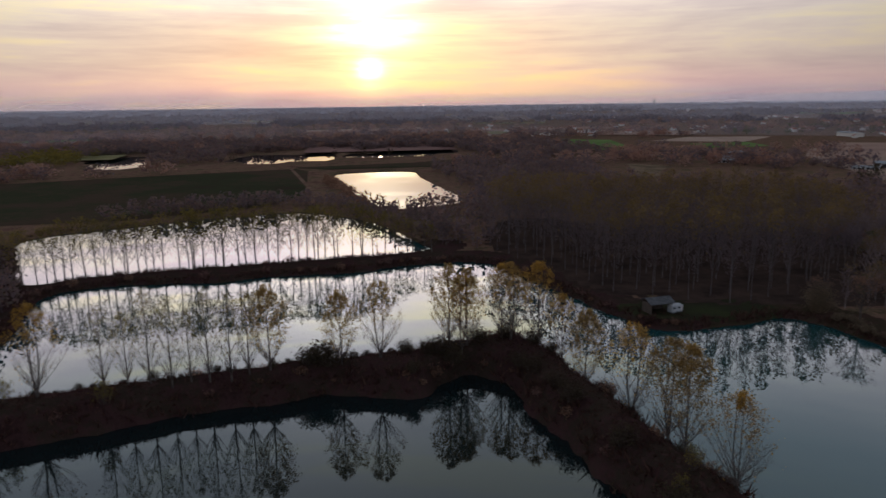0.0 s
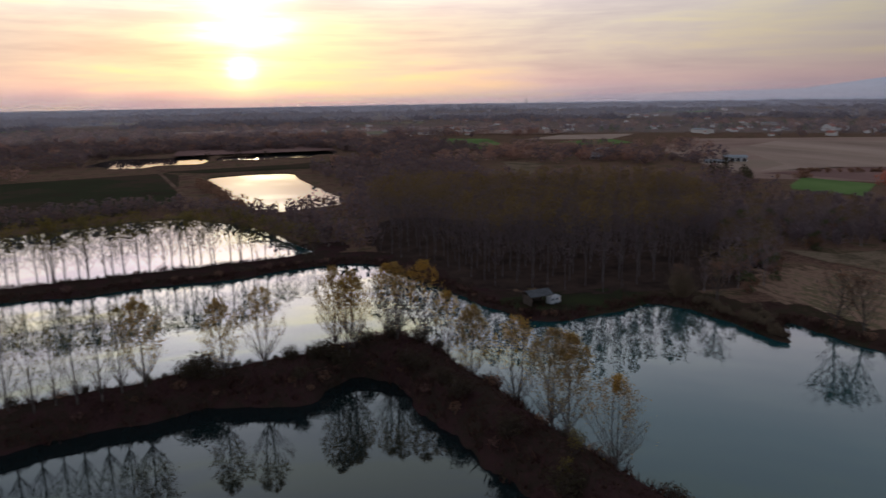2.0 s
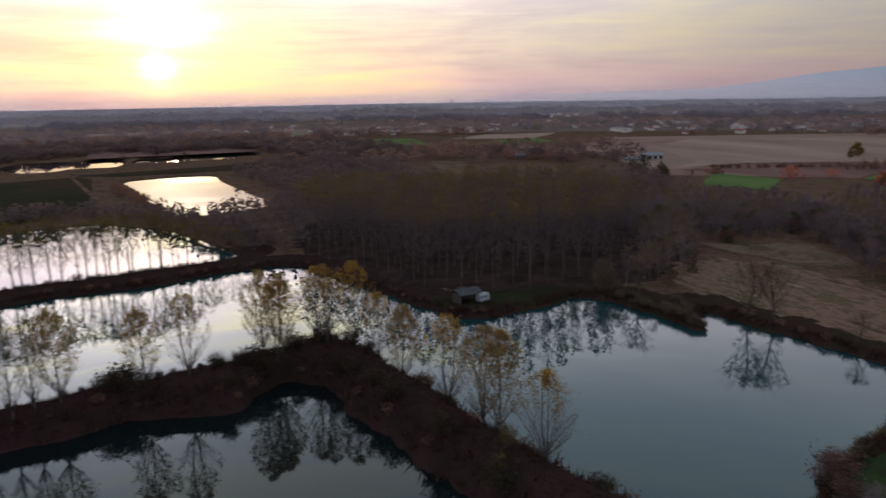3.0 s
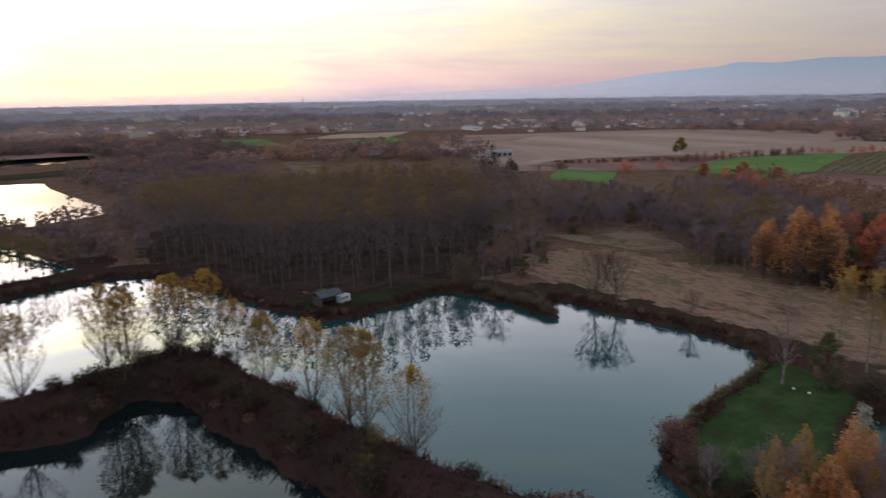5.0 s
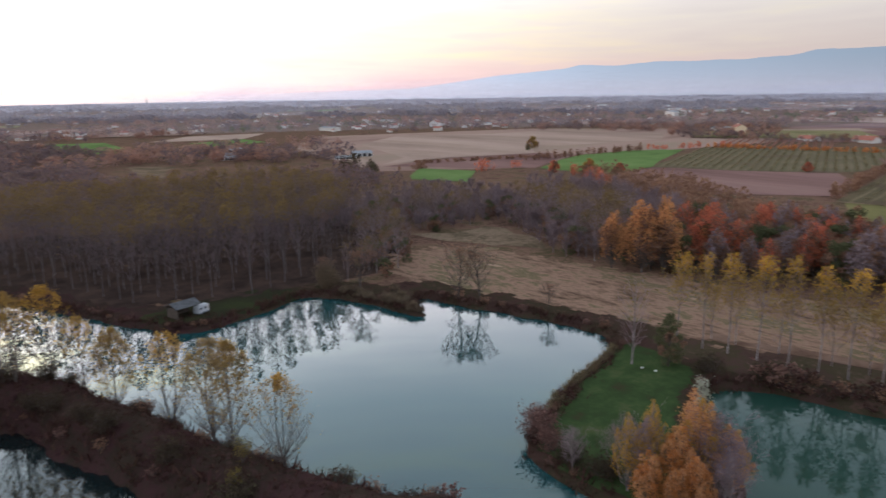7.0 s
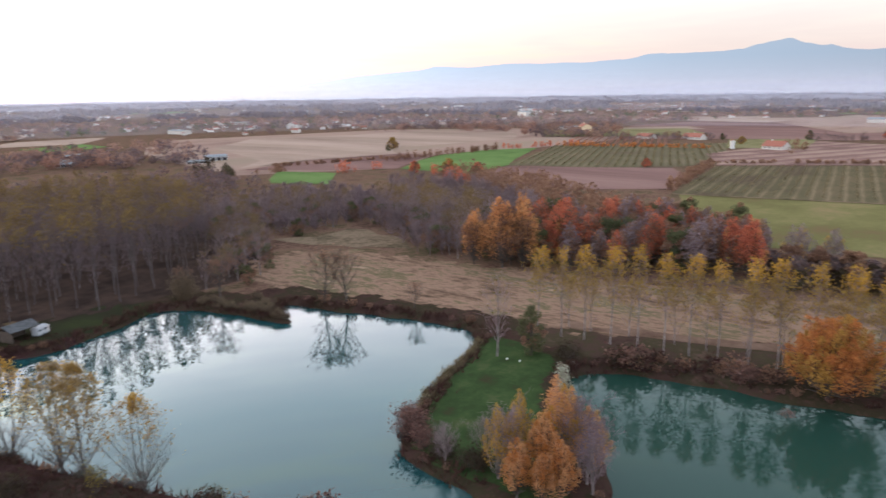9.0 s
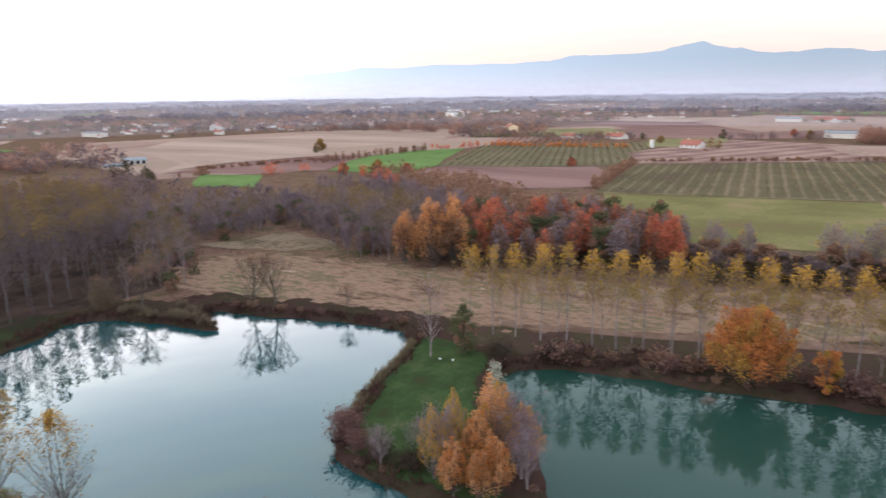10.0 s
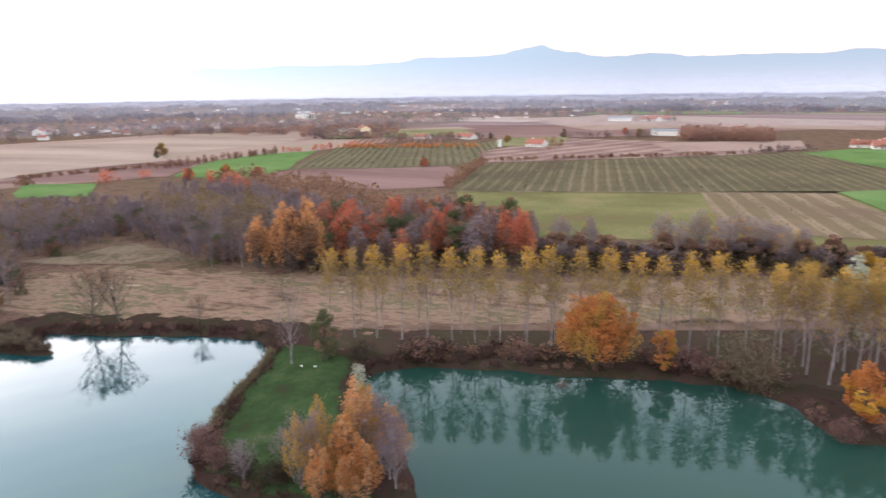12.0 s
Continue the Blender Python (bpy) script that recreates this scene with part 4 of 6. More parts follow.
for k in range(56):
    t = k / 55
    row.append((-104 + 100 * t + float(rng.normal()) * 0.6, float(np.interp(-104 + 100 * t, [-104, -97, -84, -64, -41, -25, -13, -4], [149, 152.6, 158.6, 166, 172, 176.5, 180, 183.6])) + float(rng.normal()) * 0.4, (0.9 + 0.16 * math.sin(3 * t) + 0.22 * float(rng.random())) * (1.0 - 0.35 * max(0, t - 0.8) * 5)))
stand(far_dike_kinds, [p for p in row if on_land(p[0], p[1], 0.15)], "poplars along the far dike")

# planted wood of tall bare poplars behind the hut
wood_kinds = [poplar("poplar", "tall bare plantation poplar with pale trunk", 16.5, 4.6, M_WOODLEAF, M_DULLBARK, M_DULLTWIG, n, 0.36, 0.74, 30, 13, 0.060, 1, whisk=False, twig_wide=0.027, first=0.27, slender=0.38)
              for n in (110, 170, 60)]
PLANTATION = [(12, 190), (24, 162), (33, 138), (42, 137), (52, 131), (68, 131), (76, 133), (88, 146), (104, 166), (110, 190), (112, 214), (84, 222), (54, 216), (28, 232), (14, 214)]
stand(wood_kinds, scatter(PLANTATION, 5.2, 0.35, 3, 0.35)[:300], "plantation poplars", (0.92, 1.08))

# young poplars between the green pond and the dry meadow: yellow tufts on top
young_kinds = [poplar("poplar", "tall slim poplar with pale trunk and bright yellow leafy top", 15.5, w, M_TUFT, M_PALEBARK, M_GREYTWIG, n, 0.25, 0.35, 34, 9, 0.12, 1, tuft, first=0.38,
                      lower=(M_LOWLEAF, thin), slender=0.7) for n, tuft, w, thin in ((330, 0.15, 3.8, 760), (240, 0.12, 3.5, 540), (390, 0.16, 4.1, 880))]
rows = []
for k in range(23):
    t = k / 22
    x, y = 95.6 + 12.2 * t + 2.2 * math.sin(math.pi * t), 58 - 88 * t
    rows.append((x + float(rng.normal()) * 0.15, y + float(rng.normal()) * 0.25, 0.94 + 0.10 * float(rng.random())))
stand(young_kinds, [p for p in rows if on_land(p[0], p[1])], "slim poplars by the pond")
front_kinds = [poplar("poplar", "young poplar with a thin yellowish-green crown behind a poplar row", 10.5, 4.2, M_LOWLEAF, M_PALEBARK, M_GREYTWIG, n, 0.22, 0.25, 26, 8, 0.09, 1, slender=0.7) for n in (850, 600)]
front = []
for k in range(17):
    t = k / 16
    front.append((101 + 13 * t + float(rng.normal()) * 0.6, 56 - 92 * t + float(rng.normal()) * 0.6, 0.80 + 0.22 * float(rng.random())))
stand(front_kinds, [p for p in front if on_land(p[0], p[1])], "young poplars by the meadow")
corner_kinds = [poplar("poplar", "poplar with pale trunk and dense tan-yellow crown", 13.5, 5.4, M_FADED, M_PALEBARK, M_GREYTWIG, n, 0.24, 0.4, 30, 9, 0.13, 1, first=0.3, slender=0.8) for n in (1250, 850)]
stand(corner_kinds, [(101, -16.5, 1.0), (104, -14, 1.0), (103, -20, 1.05), (99, -23, 1.08), (107, -19, 1.0), (104, -27, 1.1), (109, -11, 1.0), (112, -24, 1.0),
                     (118, -15, .95), (110, -33, 1.1)], "poplars at the pond corner")

# single trees round the ponds
lawn_tree = poplar("tree", "thin grey bare tree on the lawn between ponds", 13.0, 5.2, M_OLIVE, M_PALEBARK, M_GREYTWIG, 160, 0.2, 0.4, 26, 9, 0.14, 1)
stand([lawn_tree], [(83, 57.5, 1.0)])
stand([leafy_tree("tree", "dull green tree at the head of the lawn", 7.6, 4.6, M_GREENLEAF, M_BARK, 44, 80, 0.22, 0.06, 0.14, M_BROWN)], [(86.5, 53.5, 1.0)])
big_orange = plume_tree("tree", "broad many-stemmed orange autumn tree on the pond bank", 11.6, 15.0, M_ORANGE, M_BARK, M_TWIG, 64, 300, 0.21, 0.06, 0.25, M_TANLEAF, 0.42, 1.0)
stand([big_orange], [(97.5, 14.5, 1.0)])
pale_plume = plume_tree("tree", "feathery pale orange tree on the strip between ponds", 11.0, 6.4, M_AMBER, M_PALEBARK, M_GREYTWIG, 26, 300, 0.15, 0.08, 0.16, M_TANLEAF, 0.4, 1.7)
stand([pale_plume], [(59.8, 33.2, 1.0), (61.4, 30.4, .72)], "autumn trees between the ponds")
orange_plume = plume_tree("tree", "upright orange autumn tree beside a pond", 8.6, 5.2, M_ORANGE, M_BARK, M_TWIG, 24, 230, 0.15, 0.08, 0.15, M_AMBER, 0.5, 1.7)
stand([orange_plume], [(56.8, 33.6, .92), (52.9, 34.2, .74), (55.0, 30.4, .80), (53.6, 31.6, .66)], "autumn trees between the ponds")
thin_plume = plume_tree("tree", "thin half-bare yellowish tree among autumn trees", 9.2, 4.4, M_TANLEAF, M_PALEBARK, M_GREYTWIG, 18, 130, 0.15, 0.08, 0.13, M_YELLOW, 0.3, 1.5)
stand([thin_plume], [(54.6, 37.6, .92), (58.6, 37.6, .95), (56.4, 36.2, .84)], "autumn trees between the ponds")
grey_thin = poplar("tree", "bare grey tree beside orange foliage", 9.5, 5.5, M_THICKET, M_PALEBARK, M_GREYTWIG, 900, 0.16, 0.1, 44, 10, 0.13, 3)
stand([grey_thin], [(59.4, 29.8, .78), (61.0, 31.6, .86), (58.0, 28.4, .7), (55.6, 37.0, .8), (53.6, 44.0, .5), (56.2, 40.6, .55)])
stand([poplar("tree", "slim silvery tree behind orange foliage", 9.6, 1.8, M_SILVER, M_PALEBARK, M_GREYTWIG, 700, 0.2, 0.3, 24, 6, 0.1, 1)], [(64.6, 35.8, 1.0)])
stand([leafy_tree("tree", "small orange tree on a pond spit", 6.6, 5.2, M_ORANGE, M_BARK, 34, 90, 0.3, 0.1, 0.16, M_GOLD)], [(91, -19, 1.0)])
stand([leafy_tree("tree", "small orange tree at the foot of the poplars", 6.0, 4.0, M_ORANGE, M_BARK, 24, 70, 0.3, 0.12, 0.14, M_YELLOW)], [(99.5, 5.0, 1.0)])
grey_round = shrub("shrub", "rounded grey-brown leafless bush on the bank", 6.5, 6.4, M_DRYTWIG, M_DRYTWIG, 90, 1900, 0.2)
stand([grey_round], [(98.5, -6.5, 1.4), (70.5, 125, 0.95)])
stand([leafy_tree("tree", "silvery grey-green tree among yellow poplars", 14.0, 6.0, M_SILVER, M_BARK, 36, 80, 0.34, 0.2)], [(116, -21, 1.0)])
waterside = poplar("tree", "thin russet tree with spreading limbs at the pond's edge", 8.6, 5.6, M_BROWN, M_BARK, M_TWIG, 800, 0.18, 0.1, 40, 9, 0.13, 2)
stand([waterside], [(86.2, 100.6, 1.22), (88.4, 97.0, 1.08), (74.6, 118.5, .95), (94, 84, .55), (71, 126, .7)])

# autumn wood behind the dry meadow
WOOD = [(126, 98), (131, 80), (140, 58), (148, 40), (160, 38), (178, 48), (182, 66), (170, 88), (152, 104)]
red_kinds = [plume_tree("tree", "rust-red autumn tree at the edge of a wood", 14.6, 8.4, M_RED, M_BARK, M_TWIG, 26, 150, 0.32, 0.14, 0.2, M_BROWN, 0.2, 2.1),
             plume_tree("tree", "red-orange autumn tree in a wood", 13.6, 7.8, M_RED, M_BARK, M_TWIG, 24, 150, 0.32, 0.14, 0.2, M_RUSSET, 0.2, 2.1)]
orange_kinds = [plume_tree("tree", "tall orange-brown autumn tree at the edge of a wood", 16.4, 9.0, M_RUSSET, M_BARK, M_TWIG, 30, 150, 0.32, 0.10, 0.2, M_BROWN, 0.4, 2.0)]
brown_kinds = [plume_tree("tree", "brown autumn tree in a wood", 14.0, 7.4, M_BROWN, M_BARK, M_GREYTWIG, 20, 90, 0.40, 0.12, 0.2, M_THICKET, 0.4, 2.1),
               leafy_tree("tree", "dark green tree in an autumn wood", 12.0, 7.4, M_GREENLEAF, M_BARK, 34, 54, 0.46, 0.06, 0.2, M_BROWN),
               plume_tree("tree", "rusty brown tree in an autumn wood", 13.6, 7.2, M_RED, M_BARK, M_GREYTWIG, 20, 90, 0.40, 0.12, 0.2, M_BROWN, 0.6, 2.1)]
stand(orange_kinds, [(129, 88, 1.05), (132, 84.5, 1.0), (127.5, 95, .85), (150, 96, .9)], "trees of the autumn wood")
stand(red_kinds, [(141, 78, 1.0), (138, 80, .9), (150, 60, .92), (151, 40, 1.0), (158, 76, 1.0), (155, 45, .9), (150, 84, 1.05), (162, 62, .9), (143, 97, .9), (166, 78, .95)],
      "trees of the autumn wood")
stand(brown_kinds, scatter(WOOD, 5.4, 1.2, 11), "trees of the autumn wood", (0.72, 1.02))

# grey bare woods round the clearing
grey_kinds = [poplar("tree", "thin bare grey tree in a wood", 13.0, 5.4, M_WOODLEAF, M_PALEBARK, M_GREYTWIG, n, 0.36, 0.5, 26, 8, 0.13, 1, whisk=False, twig_wide=0.04) for n in (90, 200)]
brush = leafy_tree("tree", "low brown understorey tree in a grey wood", 6.5, 6.0, M_BROWN, M_BARK, 20, 32, 0.5, 0.08, 0.14, M_GREENLEAF)
stand(grey_kinds + [brush], scatter([(125, 106), (130, 100), (150, 104), (166, 118), (168, 146), (150, 150), (146, 130)], 4.4, 1.2, 5), "bare wood by the clearing", (0.85, 1.05))
stand(grey_kinds + [brush], scatter([(104, 168), (126, 156), (148, 158), (168, 150), (172, 168), (150, 196), (112, 210)], 5.8, 1.6, 6), "bare wood by the clearing", (0.6, 0.85))
stand(grey_kinds + [brush], scatter([(74, 127), (84, 122), (92, 128), (104, 140), (116, 160), (108, 166), (90, 146)], 4.6, 1.0, 9), "bare wood by the clearing", (0.5, 0.85))
pale_kinds = [plume_tree("tree", "pale half-bare tree with faint tan leaves", 12.5, 8.4, M_TANLEAF, M_PALEBARK, M_GREYTWIG, 24, 70, 0.26, 0.10, 0.14, M_THICKET, 0.65, 1.9),
              plume_tree("tree", "feathery grey-brown tree almost without leaves", 11.5, 7.6, M_THICKET, M_PALEBARK, M_GREYTWIG, 22, 70, 0.24, 0.10, 0.13, M_TANLEAF, 0.25, 1.9)]
stand(pale_kinds, [(162, 33, .95), (166, 27, .9), (168, 10, 1.0), (164, 6, .95), (170, 2, 1.05), (166, -2, 1.0), (171, -6, 1.0), (167, -9, 1.05), (170, -13, .95), (165, -15, .95), (168, -19, .85)],
      "pale trees behind the meadow")
thicket = [leafy_tree("tree", "dark brown leafless thicket tree", 6.0, 7.0, M_FARWOOD, M_BARK, 26, 60, 0.5, 0.05, 0.14, M_BRAMBLE),
           leafy_tree("tree", "grey-brown leafless thicket tree", 7.0, 6.0, M_BROWN, M_BARK, 24, 60, 0.5, 0.05, 0.14, M_BRAMBLE)]
belt = []
for k in range(44):
    t = k / 43
    belt.append((153 + 24 * t + float(rng.normal()) * 3, 36 - 125 * t, 0.75 + 0.4 * float(rng.random())))
stand(thicket, belt, "thicket belt behind the meadow")
stand([leafy_tree("tree", "olive-yellow rounded tree before a thicket", 5.5, 6.5, M_YELLOW, M_BARK, 26, 70, 0.4, 0.05)], [(163, -31, 1.0)])

# ---- shrubs along the shores ----
shrub_kinds = [shrub("shrub", "low dark leafless shrub on the pond bank", 1.3, 2.2, M_BROWN, M_TWIG, 18, 190, 0.2),
               shrub("shrub", "reddish twiggy shrub on the pond bank", 1.6, 2.4, M_ROSE, M_TWIG, 18, 210, 0.21),
               shrub("shrub", "tuft of dry grass and bramble at the water's edge", 1.0, 2.6, M_GROUND_TUFT, M_TWIG, 16, 210, 0.21)]
spots = []
for shore, keep in ((SHORES[0], 0.30), (SHORES[1], 0.34), (SHORES[2], 0.55), (SHORES[3], 0.16)):
    run = np.roll(shore, -1, axis=0) - np.roll(shore, 1, axis=0)
    turn = np.sign(np.sum(shore[:, 0] * np.roll(shore[:, 1], -1) - np.roll(shore[:, 0], -1) * shore[:, 1]))
    out = np.c_[run[:, 1], -run[:, 0]] / (np.hypot(run[:, 0], run[:, 1])[:, None] + 1e-9) * turn
    for p, o in zip(shore, out):
        if rng.random() < keep and p[1] > -30 and not (p[1] < 40 and p[0] < 40):
            q = p + o * (0.7 + 1.2 * rng.random())
            if on_land(q[0], q[1], 0.2):
                spots.append((float(q[0]), float(q[1]), 0.5 + 0.75 * float(rng.random()) ** 2))
for k in range(46):
    t = float(rng.random())
    spots.append((float(np.interp(t, [0, .3, .6, 1], [90, 95.5, 99.5, 98])) + float(rng.random()) * 4, float(np.interp(t, [0, .3, .6, 1], [45, 28, 8, -11])), 0.9 + 1.1 * float(rng.random())))
rng.shuffle(spots)
stand(shrub_kinds, [tuple(p) for p in spots[:300]], "bank shrubs")
rose_big = shrub("shrub", "large reddish-brown bush at the tip of the lawn", 4.2, 5.0, M_ROSE, M_TWIG, 60, 1300, 0.22)
stand([rose_big], [(56.6, 52.0, 1.0), (59.6, 54.6, .6), (54.8, 48.5, .7), (86.5, -16.5, .75), (88, -21, .6), (91, 18, .5), (96.6, 24, .55)], "reddish bank bushes")
hedge = shrub("shrub", "clipped-looking reed and bramble hedge along the lawn shore", 1.5, 2.6, M_REED, M_TWIG, 30, 420, 0.2)
hedge_row = []
for a, b in (((61, 55.2), (70, 58.6)), ((70, 58.6), (79.5, 61)), ((79.5, 61), (88, 64))):
    for k in range(7):
        t = k / 7
        hedge_row.append((a[0] + (b[0] - a[0]) * t, a[1] + (b[1] - a[1]) * t, 0.62 + 0.3 * float(rng.random())))
stand([hedge], [p for p in hedge_row if on_land(p[0], p[1], 0.1)], "hedge along the lawn shore")
reed = shrub("reeds", "clump of dry brown reeds on a spit", 2.0, 3.0, M_DRYTWIG, M_TWIG, 40, 420, 0.22)
spit = []
for k in range(30):
    t = k / 29
    spit.append((float(np.interp(t, [0, .3, .6, 1], [75.6, 74.6, 73, 69.5])) + float(rng.random()) * (0.6 + 3 * t), float(np.interp(t, [0, .3, .6, 1], [100, 105, 112, 121])) + float(rng.normal()) * 0.5, 0.45 + 0.35 * float(rng.random())))
stand([reed], [p for p in spit if on_land(p[0], p[1], 0.05)] + [(77, 104, .5), (78, 107, .55), (79, 110, .6), (80, 114, .7)], "reeds on the spit")
dark_bush = shrub("shrub", "dense dark bramble bush on the pond bank", 3.0, 4.6, M_BRAMBLE, M_TWIG, 50, 950, 0.22)
stand([dark_bush], [(13.2, 89.4, 1.15), (15.9, 81.8, .9), (12.6, 93.2, .8), (15, 86, .7), (19.6, 70.2, .9), (22.6, 60.2, 1.0), (54.6, 45, .8), (55, 41, .9), (89, 48.5, .9), (92, 42, .8), (93, 39, .6),
                    (11.2, 96.4, .8), (-4.5, 93, .6), (37, 51, .8), (38.5, 49.4, .6)], "dark bushes on the banks")
crest_bushes = [(-19.6, 104.0, 1.15), (-17.6, 103.4, .95), (-21.6, 103.4, .9), (-0.4, 108.2, .95), (1.2, 107.6, 1.05), (-2.6, 107.4, .7), (-6, 107, .7), (6, 112.4, .8), (10.8, 113.6, .8), (15.4, 112, .9),
                (17.6, 108, .6), (21.4, 101.6, .6), (23.2, 94, .7), (25.4, 86.4, .65), (28.6, 75, .6), (31.2, 68.4, .5), (34.4, 60, .7)]
for k in range(26):
    t = k / 25
    crest_bushes.append((-70 + 66 * t + float(rng.normal()) * 0.8, float(np.interp(-70 + 66 * t, [-70, -50, -27, -4], [92, 95.6, 102.6, 109])) + float(rng.normal()) * 0.5, 0.22 + 0.3 * float(rng.random()) ** 2))
stand([dark_bush], on_crest(crest_bushes), "dark bushes on the banks")
gold_bush = shrub("shrub", "thin olive-leaved sapling on the dike", 5.0, 3.6, M_OLIVE, M_TWIG, 24, 420, 0.2)
stand([gold_bush], [(-44, 84, .8), (25, 64, .7), (23, 61, .55), (-56, 82, .8), (33.4, 56, .7)], "saplings on the dike")

# ---- distant woods, hedges and vine rows (nobody could count them) ----
def woodland(name, places, tall, wide, material, label, blades=26, size=1.7, mult=1.0):
    """Many far trees, each an uneven clump of leaf masses on a short stem, in one mesh."""
    g = Growth()
    for x, y in places:
        s = 0.65 + 0.7 * float(rng.random())
        h, r = tall * s, wide * 0.5 * (0.7 + 0.6 * float(rng.random()))
        d = rng.normal(size=(blades, 3))
        d /= np.linalg.norm(d, axis=1)[:, None]
        c = np.array([x, y, h * 0.55]) + d * np.array([r, r, h * 0.46]) * (0.5 + 0.55 * rng.random((blades, 1)))
        c[:, 2] = np.maximum(c[:, 2], 0.5)
        g.leaves(c, size * s * mult, d)
        g.sliver((x, y, -0.2), (x, y, h * 0.7), 0.22)
    return tagged(new(name, g.mesh(name, material)), label, "woodland", kind="stuff")


def brushwood(name, places, tall, wide, material, label, twigs=60):
    """Many leafless trees, each a sheaf of upright twigs on a thin stem, in one mesh."""
    g = Growth()
    for x, y in places:
        h = tall * (0.6 + 0.6 * float(rng.random()))
        g.sliver((x, y, -0.2), (x, y, h * 0.85), 0.12)
        for _ in range(twigs):
            t, az = 0.12 + 0.66 * float(rng.random()) ** 0.8, float(rng.random()) * 6.283
            r = wide * 0.5 * (0.3 + 0.7 * float(rng.random())) * (1.05 - 0.35 * t)
            a = np.array([x, y, h * t])
            g.sliver(a, a + np.array([math.cos(az) * r, math.sin(az) * r, h * (0.16 + 0.2 * float(rng.random()))]), 0.075)
    return tagged(new(name, g.mesh(name, material)), label, "woodland", kind="stuff")


def not_fields(places, fields):
    keep = []
    for x, y in places:
        if not any(inside(np.array(f, float), np.array([x]), np.array([y]))[0] for f in fields):
            keep.append((x, y))
    return keep


woodland("brown_wood", scatter([(-2, 196), (10, 180), (16, 200), (26, 236), (54, 222), (110, 220), (150, 226), (190, 262), (190, 300), (128, 300), (76, 326), (90, 420), (30, 440), (-8, 410),
                                (8, 330), (16, 285), (10, 255), (-10, 250)], 7.0, 2.2, 21), 7.0, 6.0, M_FARWOOD, "brown leafless scrub wood beyond the plantation", 40, 1.0)
woodland("pond_thicket", scatter([(-118, 238), (-60, 268), (-40, 262), (-28, 246), (-24, 252), (-42, 275), (-66, 284), (-122, 250)], 4.5, 1.2, 22), 5.0, 5.0, M_FARWOOD, "dark scrub along the long pond", 40, 0.8)
woodland("pond_thicket", scatter([(-34, 258), (-8, 206), (0, 190), (8, 196), (0, 225), (-12, 258)], 4.5, 1.2, 23), 4.5, 4.5, M_FARWOOD, "dark scrub on the dike between ponds", 40, 0.8)
woodland("pond_thicket", scatter([(-60, 350), (-40, 292), (-30, 262), (-14, 258), (14, 270), (16, 300), (10, 272), (-20, 262), (-40, 305), (-56, 352)], 4.0, 1.0, 24), 4.0, 4.5, M_BROWN, "low bushes round a bright pond", 40, 0.8)
woodland("west_wood", scatter([(-88, 100), (-80, 118), (-88, 136), (-96, 156), (-130, 160), (-150, 210), (-190, 200), (-150, 110), (-110, 92)], 6.5, 1.8, 25), 8.0, 6.5, M_FARWOOD, "dark wood at the end of the ponds", 44, 1.0)
woodland("far_pond_wood", scatter([(-330, 520), (-262, 556), (-156, 545), (-100, 616), (-66, 578), (8, 592), (40, 500), (70, 470), (120, 520), (100, 660), (-60, 720), (-340, 680)], 8.0, 3.0, 27), 6.0, 8.0, M_FARWOOD,
         "autumn wood around distant ponds", 40, 1.5)
woodland("pond_fringe", scatter([(-152, 478), (-150, 470), (-82, 496), (6, 522), (6, 528), (-82, 506)], 9.0, 2.5, 31), 6.5, 5.0, M_BRAMBLE, "thin bushes before a glinting pond", 30, 1.0)
woodland("pond_fringe", scatter([(-320, 440), (-290, 520), (-268, 552), (-240, 480), (-250, 452)], 9.0, 2.0, 32), 8.0, 9.0, M_OLIVE, "olive trees beside a small pond", 40, 1.3)
woodland("pond_fringe", scatter([(-198, 455), (-196, 500), (-152, 540), (-146, 478)], 9.0, 2.0, 33), 8.0, 9.0, M_FARWOOD, "brown trees beside a small pond", 40, 1.3)
brushwood("grey_brush", scatter([(104, 166), (126, 156), (148, 158), (168, 148), (190, 190), (176, 206), (140, 212), (112, 214)], 4.4, 1.4, 34), 6.0, 7.0, M_THICKET, "grey leafless brushwood behind a clearing", 70)
brushwood("grey_brush", scatter([(126, 108), (132, 100), (152, 104), (184, 70), (196, 110), (230, 180), (204, 200), (168, 146), (148, 148)], 4.6, 1.4, 35), 8.0, 7.0, M_THICKET, "grey leafless brushwood beside an autumn wood", 70)
brushwood("grey_brush", scatter([(190, 190), (206, 218), (192, 252), (150, 232), (112, 220), (140, 212), (176, 206)], 4.8, 1.4, 37), 3.2, 5.0, M_THICKET, "low grey scrub before a small green field", 50)
woodland("brown_brush", scatter([(182, 60), (190, 90), (232, 180), (262, 210), (255, 150), (215, 90), (190, 50)], 6.0, 1.8, 36), 5.2, 6.0, M_BROWN, "brown and rusty brush before the fields", 50, 0.9)
woodland("rust_wood", scatter([(562, 28), (548, -39), (585, -42), (602, 28)], 4.5, 1.5, 28), 9.0, 6.0, M_FARRED, "rust-red wood between fields", 36, 1.2)
